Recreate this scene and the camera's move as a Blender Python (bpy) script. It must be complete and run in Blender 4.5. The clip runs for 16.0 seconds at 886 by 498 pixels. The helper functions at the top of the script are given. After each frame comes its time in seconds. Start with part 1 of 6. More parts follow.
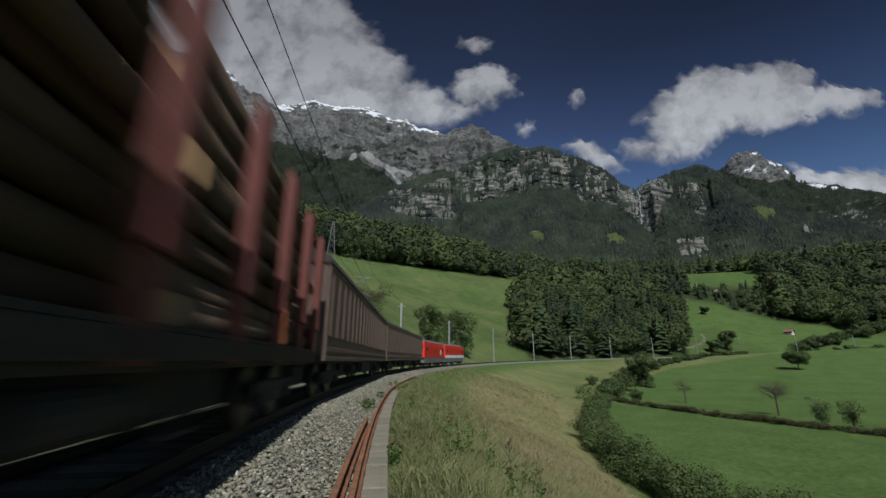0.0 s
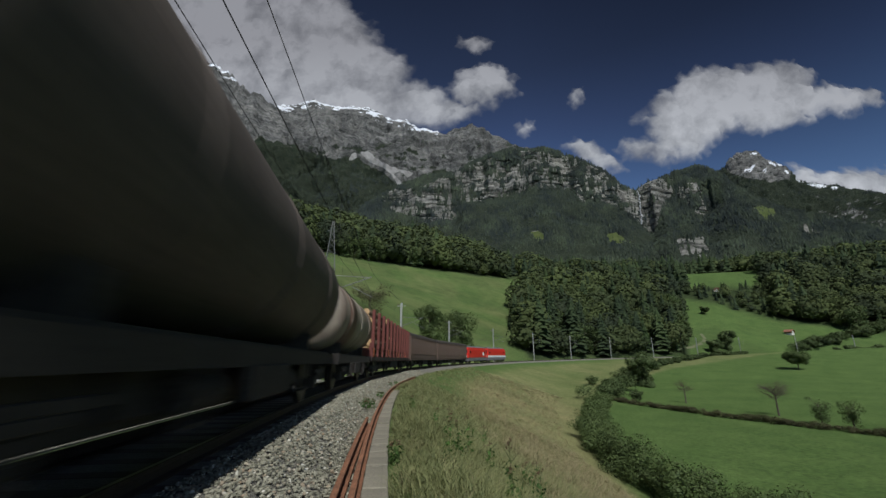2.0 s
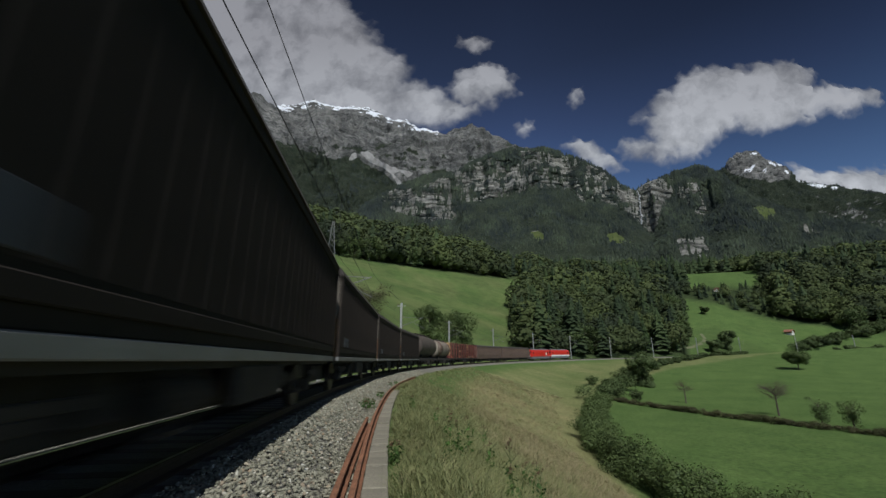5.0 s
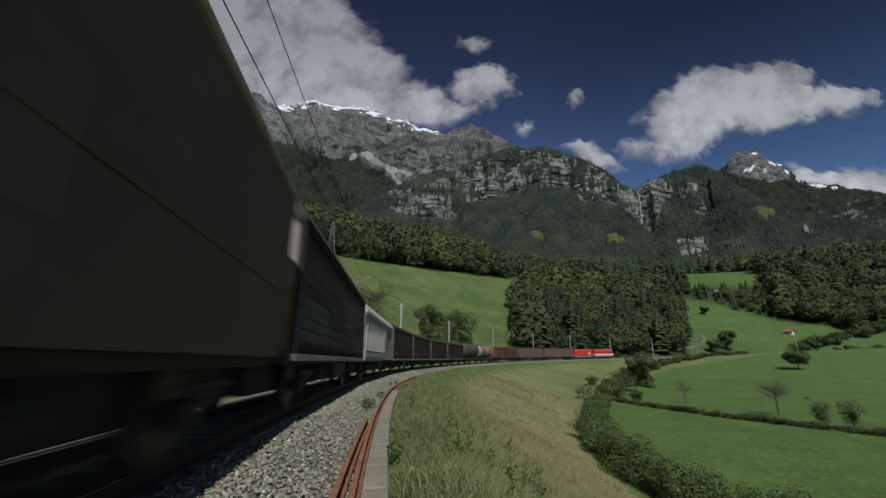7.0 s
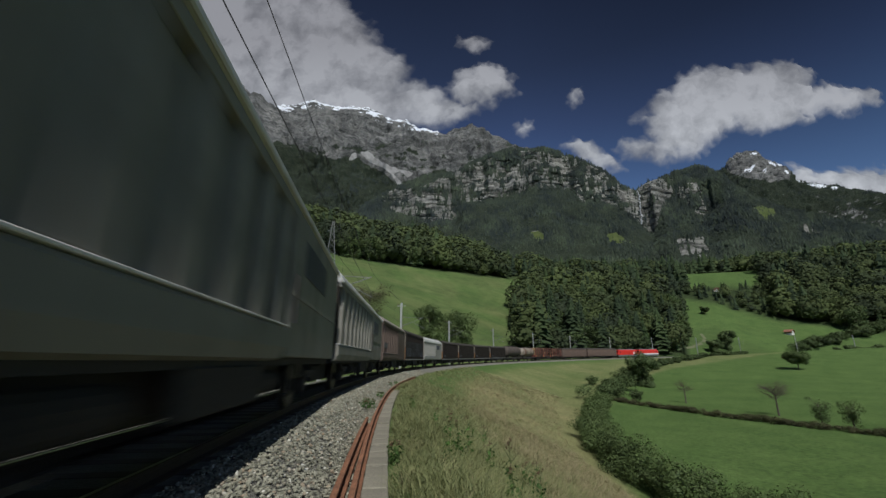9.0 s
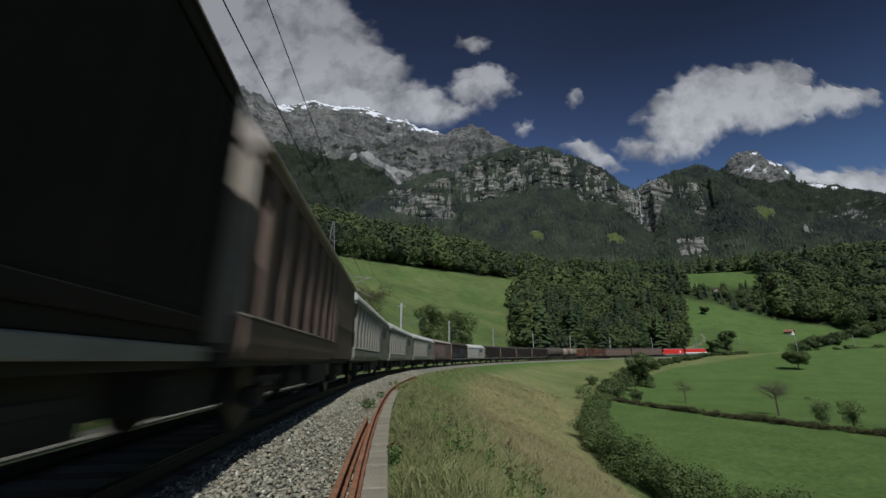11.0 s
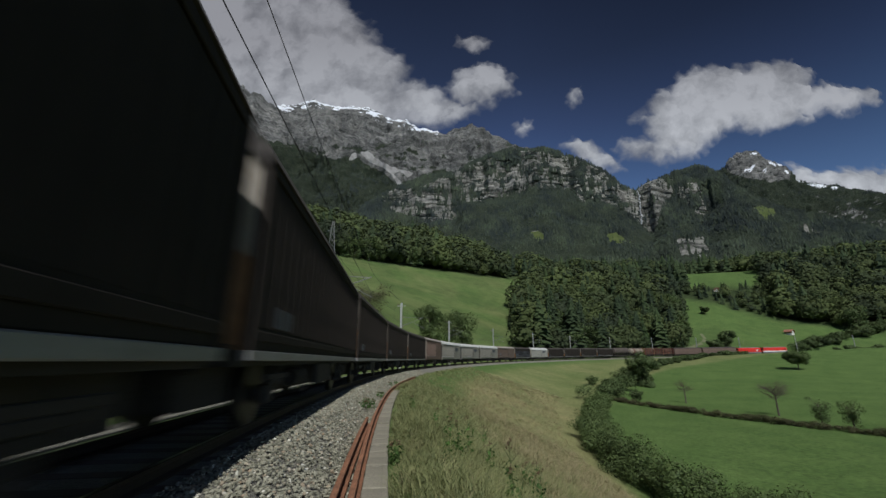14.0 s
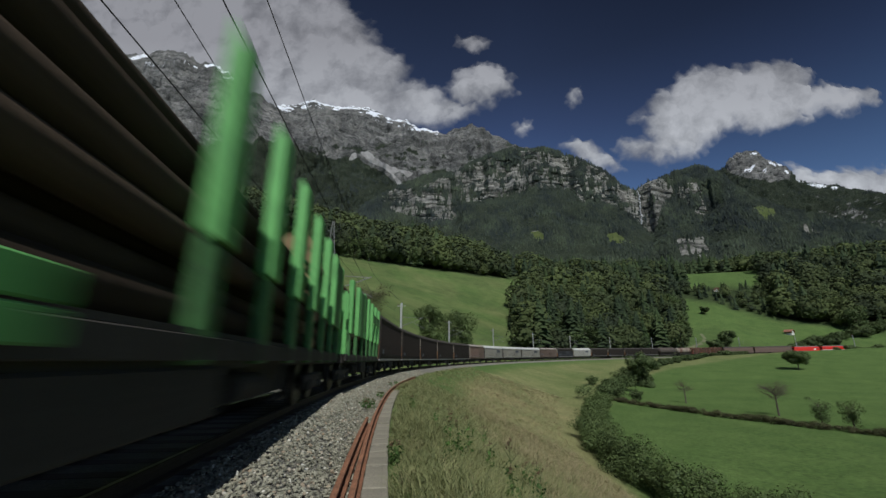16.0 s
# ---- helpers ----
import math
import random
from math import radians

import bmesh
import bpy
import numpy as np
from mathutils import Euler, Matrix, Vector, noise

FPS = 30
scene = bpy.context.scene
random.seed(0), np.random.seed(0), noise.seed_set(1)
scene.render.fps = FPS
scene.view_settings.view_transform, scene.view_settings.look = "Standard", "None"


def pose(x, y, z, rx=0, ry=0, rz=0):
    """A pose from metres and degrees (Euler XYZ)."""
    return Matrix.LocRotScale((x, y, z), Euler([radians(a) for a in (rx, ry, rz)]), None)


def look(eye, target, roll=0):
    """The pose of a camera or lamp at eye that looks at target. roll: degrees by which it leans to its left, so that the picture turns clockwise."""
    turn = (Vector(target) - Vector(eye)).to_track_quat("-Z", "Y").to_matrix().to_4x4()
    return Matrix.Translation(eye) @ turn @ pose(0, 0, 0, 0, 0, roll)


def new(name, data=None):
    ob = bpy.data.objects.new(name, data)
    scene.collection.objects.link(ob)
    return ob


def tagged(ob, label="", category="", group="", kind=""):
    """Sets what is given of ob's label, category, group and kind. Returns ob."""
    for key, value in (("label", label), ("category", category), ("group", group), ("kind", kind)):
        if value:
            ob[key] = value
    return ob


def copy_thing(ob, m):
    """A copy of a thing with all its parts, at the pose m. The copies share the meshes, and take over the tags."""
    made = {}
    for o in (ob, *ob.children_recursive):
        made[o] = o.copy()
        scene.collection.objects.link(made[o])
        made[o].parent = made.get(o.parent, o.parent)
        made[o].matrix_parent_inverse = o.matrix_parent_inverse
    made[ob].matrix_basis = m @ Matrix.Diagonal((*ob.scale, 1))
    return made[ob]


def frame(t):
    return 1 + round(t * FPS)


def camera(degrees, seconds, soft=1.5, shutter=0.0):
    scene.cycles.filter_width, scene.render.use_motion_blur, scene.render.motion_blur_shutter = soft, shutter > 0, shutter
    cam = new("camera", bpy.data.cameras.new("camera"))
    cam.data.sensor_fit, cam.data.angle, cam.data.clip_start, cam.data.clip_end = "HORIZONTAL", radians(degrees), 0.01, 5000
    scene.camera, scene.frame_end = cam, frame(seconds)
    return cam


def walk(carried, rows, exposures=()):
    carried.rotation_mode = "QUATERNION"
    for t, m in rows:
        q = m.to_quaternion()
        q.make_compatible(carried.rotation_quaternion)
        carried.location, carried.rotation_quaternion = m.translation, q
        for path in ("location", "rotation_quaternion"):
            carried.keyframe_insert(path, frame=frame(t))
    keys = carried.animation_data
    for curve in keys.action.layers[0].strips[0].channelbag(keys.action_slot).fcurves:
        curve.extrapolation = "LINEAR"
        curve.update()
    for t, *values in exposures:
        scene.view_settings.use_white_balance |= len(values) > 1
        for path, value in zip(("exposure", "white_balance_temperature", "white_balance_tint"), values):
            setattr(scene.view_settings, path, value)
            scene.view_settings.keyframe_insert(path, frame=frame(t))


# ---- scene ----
import functools

cam = camera(96.0, 16.0, soft=1.5, shutter=0.9)
EYE = (0.0, 0.0, 1.0)
STAND = pose(*EYE, 90 + 15.74, 0, 0)
walk(cam, [(0, STAND), (16.0, STAND)], exposures=[(0, 0.07, 6150, 10), (16.0, 0.07, 6150, 10)])

# ---- world and sun ----
SUN_ELEV, SUN_AZ = radians(49), radians(169.5)      # azimuth clockwise from +y
world = bpy.data.worlds.new("sky")
scene.world = world
world.use_nodes = True
wt = world.node_tree
wt.nodes.clear()

sky = wt.nodes.new("ShaderNodeTexSky")
sky.sky_type = "NISHITA"
sky.sun_disc = False
sky.sun_elevation, sky.sun_rotation = SUN_ELEV, SUN_AZ
sky.altitude, sky.air_density, sky.dust_density, sky.ozone_density = 900, 1.0, 0.3, 2.0
hue = wt.nodes.new("ShaderNodeHueSaturation")
hue.inputs["Saturation"].default_value = 1.04
hue.inputs["Value"].default_value = 1.0
bg = wt.nodes.new("ShaderNodeBackground")
bg.inputs["Strength"].default_value = 0.064
wout = wt.nodes.new("ShaderNodeOutputWorld")
wt.links.new(sky.outputs[0], hue.inputs["Color"])
# the sky deepens from the hazy horizon towards the zenith
wtc = wt.nodes.new("ShaderNodeTexCoord")
wsep = wt.nodes.new("ShaderNodeSeparateXYZ")
wt.links.new(wtc.outputs["Generated"], wsep.inputs[0])
wr = wt.nodes.new("ShaderNodeValToRGB")
SKY = ((0.0, (1.55, 1.68, 1.85)), (0.20, (1.25, 1.32, 1.42)), (0.36, (1.0, 1.03, 1.14)), (0.52, (0.70, 0.63, 0.72)), (0.63, (0.48, 0.41, 0.44)), (0.76, (0.32, 0.26, 0.27)))
while len(wr.color_ramp.elements) < len(SKY):
    wr.color_ramp.elements.new(0.5)
for el, (p_, c_) in zip(wr.color_ramp.elements, SKY):
    el.position, el.color = p_, (*c_, 1)
wt.links.new(wsep.outputs["Z"], wr.inputs[0])
# darker high on the right, standing in for lens vignetting
wx = wt.nodes.new("ShaderNodeMapRange")
wx.inputs["From Min"].default_value, wx.inputs["From Max"].default_value, wx.inputs["To Min"].default_value, wx.inputs["To Max"].default_value = 0.10, 0.38, 1.0, 0.48
wp = wt.nodes.new("ShaderNodeMath")
wp.operation = "MULTIPLY"
wt.links.new(wsep.outputs["X"], wp.inputs[0])
wt.links.new(wsep.outputs["Z"], wp.inputs[1])
wt.links.new(wp.outputs[0], wx.inputs["Value"])
wd = wt.nodes.new("ShaderNodeMix")
wd.data_type, wd.blend_type = "RGBA", "MULTIPLY"
wd.inputs[0].default_value = 1.0
wm = wt.nodes.new("ShaderNodeMix")
wm.data_type, wm.blend_type = "RGBA", "MULTIPLY"
wm.inputs[0].default_value = 1.0
wt.links.new(hue.outputs[0], wm.inputs[6])
wt.links.new(wr.outputs[0], wm.inputs[7])
wt.links.new(wm.outputs[2], wd.inputs[6])
wt.links.new(wx.outputs[0], wd.inputs[7])
wt.links.new(wd.outputs[2], bg.inputs["Color"])
wt.links.new(bg.outputs[0], wout.inputs["Surface"])

sun = new("sun", bpy.data.lights.new("sun", "SUN"))
sun.data.energy, sun.data.angle, sun.data.color = 3.7, radians(0.53), (0.97, 0.96, 0.92)
_d = Vector((math.sin(SUN_AZ) * math.cos(SUN_ELEV), math.cos(SUN_AZ) * math.cos(SUN_ELEV), math.sin(SUN_ELEV)))
sun.matrix_world = look(_d * 50, (0, 0, 0))


# ---- noise ----
def n2(x, y, seed=0):
    xi, yi = np.floor(x), np.floor(y)
    u, w = x - xi, y - yi
    u, w = u * u * (3 - 2 * u), w * w * (3 - 2 * w)

    def h(i, j):
        v = np.sin(i * 127.1 + j * 311.7 + seed * 74.7) * 43758.5453
        return v - np.floor(v)
    return (h(xi, yi) * (1 - u) + h(xi + 1, yi) * u) * (1 - w) + (h(xi, yi + 1) * (1 - u) + h(xi + 1, yi + 1) * u) * w


def fbm(x, y, octaves=5, seed=0, gain=0.5):
    s, a, t = 0.0, 1.0, 0.0
    for o in range(octaves):
        s = s + a * (n2(x, y, seed + o) * 2 - 1)
        t += a
        a *= gain
        x, y = x * 2.03 + 17.3, y * 2.03 - 9.1
    return s / t


def ridged(x, y, octaves=5, seed=0):
    s, a, t = 0.0, 1.0, 0.0
    for o in range(octaves):
        s = s + a * (1 - np.abs(n2(x, y, seed + o) * 2 - 1))
        t += a
        a *= 0.5
        x, y = x * 2.03 + 5.3, y * 2.03 + 1.7
    return s / t


def sstep(a, b, x):
    t = np.clip((x - a) / (b - a), 0, 1)
    return t * t * (3 - 2 * t)


def outline(b, e, pts):
    """Distance inside (+) or outside (-) of a closed outline, in the units of its corners."""
    P = np.array(pts, float)
    best, inside = np.full(np.shape(b), 1e9), np.zeros(np.shape(b), bool)
    for (x0, y0), (x1, y1) in zip(P, np.roll(P, -1, 0)):
        dx, dy = x1 - x0, y1 - y0
        t = np.clip(((b - x0) * dx + (e - y0) * dy) / (dx * dx + dy * dy + 1e-9), 0, 1)
        best = np.minimum(best, np.hypot(b - x0 - t * dx, e - y0 - t * dy))
        if y0 != y1:
            inside ^= ((y0 > e) != (y1 > e)) & (b < x0 + (e - y0) * dx / dy)
    return np.where(inside, best, -best)


def mils(x, y, z):
    """Bearing and height of a far place, in thousandths of its distance to the north."""
    return 1000 * x / y, 1000 * (z - EYE[2]) / y


# ---- materials ----
def material(name):
    m = bpy.data.materials.new(name)
    m.use_nodes = True
    t = m.node_tree
    return m, t, t.nodes["Principled BSDF"]


def ramp(t, fac, stops):
    r = t.nodes.new("ShaderNodeValToRGB")
    e = r.color_ramp.elements
    while len(e) < len(stops):
        e.new(0.5)
    for el, (p, c) in zip(e, stops):
        el.position, el.color = p, (*c, 1)
    t.links.new(fac, r.inputs[0])
    return r.outputs[0]


def noise_tex(t, scale, detail=6, rough=0.6, stretch=None, src="Object"):
    tc = t.nodes.new("ShaderNodeTexCoord")
    vec = tc.outputs[src]
    if stretch:
        mp = t.nodes.new("ShaderNodeMapping")
        mp.inputs["Scale"].default_value = stretch
        t.links.new(vec, mp.inputs[0])
        vec = mp.outputs[0]
    n = t.nodes.new("ShaderNodeTexNoise")
    n.inputs["Scale"].default_value, n.inputs["Detail"].default_value, n.inputs["Roughness"].default_value = scale, detail, rough
    t.links.new(vec, n.inputs["Vector"])
    return n.outputs["Fac"]


def attribute(t, key):
    a = t.nodes.new("ShaderNodeAttribute")
    a.attribute_name = key
    return a.outputs["Fac"]


def mixc(t, fac, a, b, mode="MIX"):
    m = t.nodes.new("ShaderNodeMix")
    m.data_type, m.blend_type = "RGBA", mode
    for v, s in ((fac, m.inputs[0]), (a, m.inputs[6]), (b, m.inputs[7])):
        if isinstance(v, bpy.types.NodeSocket):
            t.links.new(v, s)
        else:
            s.default_value = (*v, 1) if isinstance(v, tuple) else v
    return m.outputs[2]


def maths(t, op, a, b=0.5, c=None):
    m = t.nodes.new("ShaderNodeMath")
    m.operation = op
    for v, s in zip((a, b, c), m.inputs):
        if v is None:
            continue
        if isinstance(v, bpy.types.NodeSocket):
            t.links.new(v, s)
        else:
            s.default_value = v
    return m.outputs[0]


def bump(t, bsdf, height, strength=0.4, dist=0.02):
    b = t.nodes.new("ShaderNodeBump")
    b.inputs["Strength"].default_value, b.inputs["Distance"].default_value = strength, dist
    t.links.new(height, b.inputs["Height"])
    t.links.new(b.outputs[0], bsdf.inputs["Normal"])


def surf(name, dark, light, scale=6.0, rough=0.8, metal=0.0, relief=0.3, dist=0.01, big=0.35, stretch=None, vary=0.0, dirt=None, dirt_amount=0.5, island=0.0, spec=0.3):
    """A weathered surface: grain between two colours, broad stains, fine relief; vary: object-to-object change."""
    m, t, b = material(name)
    fine = noise_tex(t, scale * 5, 8, 0.65, stretch)
    broad = noise_tex(t, scale * 0.35, 4, 0.6, stretch)
    col = ramp(t, fine, [(0.3, dark), (0.7, light)])
    k = maths(t, "MULTIPLY_ADD", broad, big * 2, 1 - big)
    col = mixc(t, 1.0, col, k, "MULTIPLY")
    if dirt:
        f = maths(t, "MULTIPLY", ramp(t, noise_tex(t, scale * 0.8, 8, 0.7, stretch), [(0.42, (0, 0, 0)), (0.68, (1, 1, 1))]), dirt_amount)
        col = mixc(t, f, col, dirt)
    if vary:
        oi = t.nodes.new("ShaderNodeObjectInfo")
        col = mixc(t, 1.0, col, maths(t, "MULTIPLY_ADD", oi.outputs["Random"], vary * 2, 1 - vary), "MULTIPLY")
    if island:
        g = t.nodes.new("ShaderNodeNewGeometry")
        col = mixc(t, 1.0, col, maths(t, "MULTIPLY_ADD", g.outputs["Random Per Island"], island * 2, 1 - island), "MULTIPLY")
    t.links.new(col, b.inputs["Base Color"])
    b.inputs["Roughness"].default_value, b.inputs["Metallic"].default_value = rough, metal
    b.inputs["Specular IOR Level"].default_value = spec
    if relief:
        bump(t, b, fine, relief, dist)
    return m


def leafy(name, dark, light, rough=0.6, trans=0.25, tint=0.25, patch=0.8, pscale=0.02, tone=0.0):
    """Foliage: colour differs from clump to clump."""
    m, t, b = material(name)
    g = t.nodes.new("ShaderNodeNewGeometry")
    oi = t.nodes.new("ShaderNodeObjectInfo")
    col = ramp(t, g.outputs["Random Per Island"], [(0.0, dark), (1.0, light)])
    col = mixc(t, 1.0, col, maths(t, "MULTIPLY_ADD", oi.outputs["Random"], tint * 2, 1 - tint), "MULTIPLY")
    big = noise_tex(t, pscale, 4, 0.6)
    col = mixc(t, 1.0, col, maths(t, "MULTIPLY_ADD", big, patch, 1 - patch / 2), "MULTIPLY")
    if tone:
        col = mixc(t, 1.0, col, ramp(t, attribute(t, "tone"), [(0.0, (1 - tone, 1 - tone, 1 - tone * 0.6)), (1.0, (1 + tone * 1.2, 1 + tone, 1 + tone * 0.4))]), "MULTIPLY")
    t.links.new(col, b.inputs["Base Color"])
    b.inputs["Roughness"].default_value = rough
    b.inputs["Specular IOR Level"].default_value = 0.2
    if trans:
        tr = t.nodes.new("ShaderNodeBsdfTranslucent")
        t.links.new(col, tr.inputs["Color"])
        mx = t.nodes.new("ShaderNodeMixShader")
        mx.inputs[0].default_value = trans
        t.links.new(b.outputs[0], mx.inputs[1])
        t.links.new(tr.outputs[0], mx.inputs[2])
        t.links.new(mx.outputs[0], t.nodes["Material Output"].inputs["Surface"])
    return m


# ---- mesh helpers ----
def mesh_np(name, verts, faces, mats=(), smooth=False, attrs=None, normals=None):
    """faces: an (n, 3) or (n, 4) array, or a list of such arrays."""
    me = bpy.data.meshes.new(name)
    groups = faces if isinstance(faces, list) else [faces]
    groups = [np.asarray(g, dtype=np.int32) for g in groups if len(g)]
    me.vertices.add(len(verts))
    me.vertices.foreach_set("co", np.asarray(verts, dtype=np.float32).ravel())
    loops = np.concatenate([g.ravel() for g in groups])
    sizes = np.concatenate([np.full(len(g), g.shape[1], dtype=np.int32) for g in groups])
    me.loops.add(len(loops))
    me.loops.foreach_set("vertex_index", loops)
    me.polygons.add(len(sizes))
    me.polygons.foreach_set("loop_start", np.concatenate([[0], np.cumsum(sizes)[:-1]]).astype(np.int32))
    me.polygons.foreach_set("loop_total", sizes)
    me.update(calc_edges=True)
    me.polygons.foreach_set("use_smooth", np.full(len(sizes), smooth, dtype=bool))
    for key, val in (attrs or {}).items():
        a = me.attributes.new(key, "FLOAT", "POINT")
        a.data.foreach_set("value", np.asarray(val, dtype=np.float32).ravel())
    for m in mats:
        me.materials.append(m)
    if normals is not None:                         # rounded foliage: the leaves shade with their bough
        me.polygons.foreach_set("use_smooth", np.ones(len(sizes), dtype=bool))
        me.normals_split_custom_set_from_vertices(np.asarray(normals, dtype=np.float32))
    return me


def grid_faces(nu, nv, wrap=False):
    i = np.arange(nu if wrap else nu - 1)
    j = np.arange(nv - 1)
    I, J = np.meshgrid(i, j, indexing="ij")
    I2 = (I + 1) % nu
    a, b, c, d = I * nv + J, I2 * nv + J, I2 * nv + J + 1, I * nv + J + 1
    return np.stack([a, b, c, d], -1).reshape(-1, 4)


def scatter(base_v, base_f, pos, rot, scl):
    """Many turned and scaled copies of one small form, as arrays for one joined mesh. scl: (n,) or (n, 3)."""
    n, k = len(pos), len(base_v)
    c, s = np.cos(rot), np.sin(rot)
    scl = np.asarray(scl)
    if scl.ndim == 1:
        scl = np.repeat(scl[:, None], 3, 1)
    v = base_v[None] * scl[:, None, :]
    x = v[..., 0] * c[:, None] - v[..., 1] * s[:, None]
    y = v[..., 0] * s[:, None] + v[..., 1] * c[:, None]
    v = np.stack([x, y, v[..., 2]], -1) + pos[:, None, :]
    f = base_f[None] + (np.arange(n) * k)[:, None, None]
    return v.reshape(-1, 3), f.reshape(-1, base_f.shape[1])


def part(name, bm, mat, parent, label="", smooth=False):
    """Links a bmesh (or a ready mesh) as one mesh object under a thing or a part."""
    if isinstance(bm, bmesh.types.BMesh):
        me = bpy.data.meshes.new(name)
        bm.to_mesh(me)
        bm.free()
    else:
        me = bm
    if mat and not me.materials:
        me.materials.append(mat)
    if smooth:
        for p in me.polygons:
            p.use_smooth = True
    ob = new(name, me)
    ob.parent = parent
    if label:
        ob["label"] = label
    return ob


def thing(name, label, category, group="", kind="", m=None):
    ob = new(name)
    ob.empty_display_size = 0.3
    tagged(ob, label, category, group, kind)
    if m is not None:
        ob.matrix_basis = m
    return ob


def box(bm, x0, x1, y0, y1, z0, z1, bevel=0.0):
    m = Matrix.LocRotScale(((x0 + x1) / 2, (y0 + y1) / 2, (z0 + z1) / 2), None, (x1 - x0, y1 - y0, z1 - z0))
    r = bmesh.ops.create_cube(bm, size=1, matrix=m)
    if bevel:
        es = list({e for v in r["verts"] for e in v.link_edges})
        bmesh.ops.bevel(bm, geom=es, offset=bevel, segments=1, affect="EDGES")
    return bm


def boxes(*args):
    bm = bmesh.new()
    for a in args:
        box(bm, *a)
    return bm


def rod(bm, a, b, r, seg=8, r2=None):
    a, b = Vector(a), Vector(b)
    d = b - a
    m = Matrix.Translation((a + b) / 2) @ d.to_track_quat("Z", "Y").to_matrix().to_4x4()
    bmesh.ops.create_cone(bm, cap_ends=True, segments=seg, radius1=r, radius2=r if r2 is None else r2, depth=d.length, matrix=m)
    return bm


def extrude_profile(pts, y0, y1, cap=True):
    """A prism along y from an outline in x, z."""
    bm = bmesh.new()
    a = [bm.verts.new((x, y0, z)) for x, z in pts]
    b = [bm.verts.new((x, y1, z)) for x, z in pts]
    n = len(pts)
    for i in range(n):
        bm.faces.new((a[i], a[(i + 1) % n], b[(i + 1) % n], b[i]))
    if cap:
        bm.faces.new(a[::-1])
        bm.faces.new(b)
    bmesh.ops.recalc_face_normals(bm, faces=bm.faces)
    return bm


# ---- the line of the track ----
V = 17.6                                    # speed of the train, m/s
S_CAM = 55.35                               # place of the second engine's rear end at the start
STEP = 0.5
SS = np.arange(-420, 760, STEP)
KAPPA = np.interp(SS, [-80, -5, 0, 25, 50, 90, 140, 200, 270, 400, 520],
                  [0, 0.0050, 0.00507, 0.00533, 0.00552, 0.00536, 0.00548, 0.00454, 0.00438, 0.00394, 0.0])
I0 = int(np.argmin(np.abs(SS)))
TH = np.concatenate([[0], np.cumsum((KAPPA[1:] + KAPPA[:-1]) / 2 * STEP)])
TH += -0.16291 - TH[I0]
CX = np.concatenate([[0], np.cumsum(np.sin((TH[1:] + TH[:-1]) / 2) * STEP)])
CY = np.concatenate([[0], np.cumsum(np.cos((TH[1:] + TH[:-1]) / 2) * STEP)])
HALF = 1.42                                 # half a wagon's width
CX += -1.54 - HALF * math.cos(TH[I0]) - CX[I0]
CY += HALF * math.sin(TH[I0]) - CY[I0]
CZ = np.interp(SS, [-420, 0, 30, 80, 150, 220, 300, 400, 760], [-0.6, 0, 0.03, 0.34, 1.3, 2.65, 4.35, 6.5, 14])
CZ = np.convolve(np.pad(CZ, 30, mode="edge"), np.ones(61) / 61, "valid")


def track(s, q=0.0, z=0.0):
    """The point at arc length s, q metres to the right of the centre line, z above the rails."""
    x, y, zz, th = (np.interp(s, SS, a) for a in (CX, CY, CZ, TH))
    return np.array([x + q * np.cos(th), y - q * np.sin(th), zz + z]).T


def on_track(x, y):
    """Arc length and offset to the right of the nearest point of the centre line."""
    x, y = np.asarray(x, float).ravel(), np.asarray(y, float).ravel()
    S, Q = np.zeros(len(x)), np.zeros(len(x))
    px, py, ps, pt = CX[::4], CY[::4], SS[::4], TH[::4]
    for k in range(0, len(x), 20000):
        a, b = x[k:k + 20000], y[k:k + 20000]
        i = np.argmin((a[:, None] - px) ** 2 + (b[:, None] - py) ** 2, 1)
        dx, dy = a - px[i], b - py[i]
        al = dx * np.sin(pt[i]) + dy * np.cos(pt[i])
        S[k:k + 20000] = ps[i] + al
        Q[k:k + 20000] = dx * np.cos(pt[i]) - dy * np.sin(pt[i])
    return S, Q


def ground_z(x, y):
    shape = np.shape(x)
    x, y = np.asarray(x, float).ravel(), np.asarray(y, float).ravel()
    S, Q = on_track(x, y)
    zt = np.interp(S, SS, CZ)
    # valley floor on the inside of the curve
    fl = -6.6 + 10.2 * sstep(60, 225, y) + 0.065 * np.maximum(0, x - 110) * sstep(40, 200, y)
    fl = fl + 0.25 * fbm(x / 30, y / 30, 3, 5)
    bank = zt - 0.50 - 0.02 * np.maximum(Q, 0) - np.interp(S, [10, 25, 55, 120], [0.50, 0.47, 0.36, 0.30]) * np.maximum(0, Q - 4.0) + 0.14 * fbm(x / 3, y / 3, 4, 8) * sstep(3.9, 6, Q)
    h = 0.5 * (bank + fl + np.sqrt((bank - fl) ** 2 + 0.8))
    inner = np.where(bank > fl + 4, bank, h)
    inner = np.minimum(inner, zt - 0.55 + np.maximum(0, Q - 10) * 0.07)
    # hillside on the outside
    d = np.maximum(0, -Q - 6.5)
    far = 192 + 150 * sstep(0.20, -0.10, x / np.maximum(y, 1))
    rise = 0.455 * np.minimum(d, far) + 0.14 * np.maximum(0, d - far)
    hill = zt - 0.7 + rise + (1.6 * fbm(x / 45, y / 45, 4, 3)) * sstep(2, 40, d) + 0.25 * fbm(x / 6, y / 6, 3, 4) * sstep(1, 8, d)
    hill = np.minimum(hill, 420 + 0.2 * d)
    z = np.where(Q > 0, inner, hill)
    return z.reshape(shape)


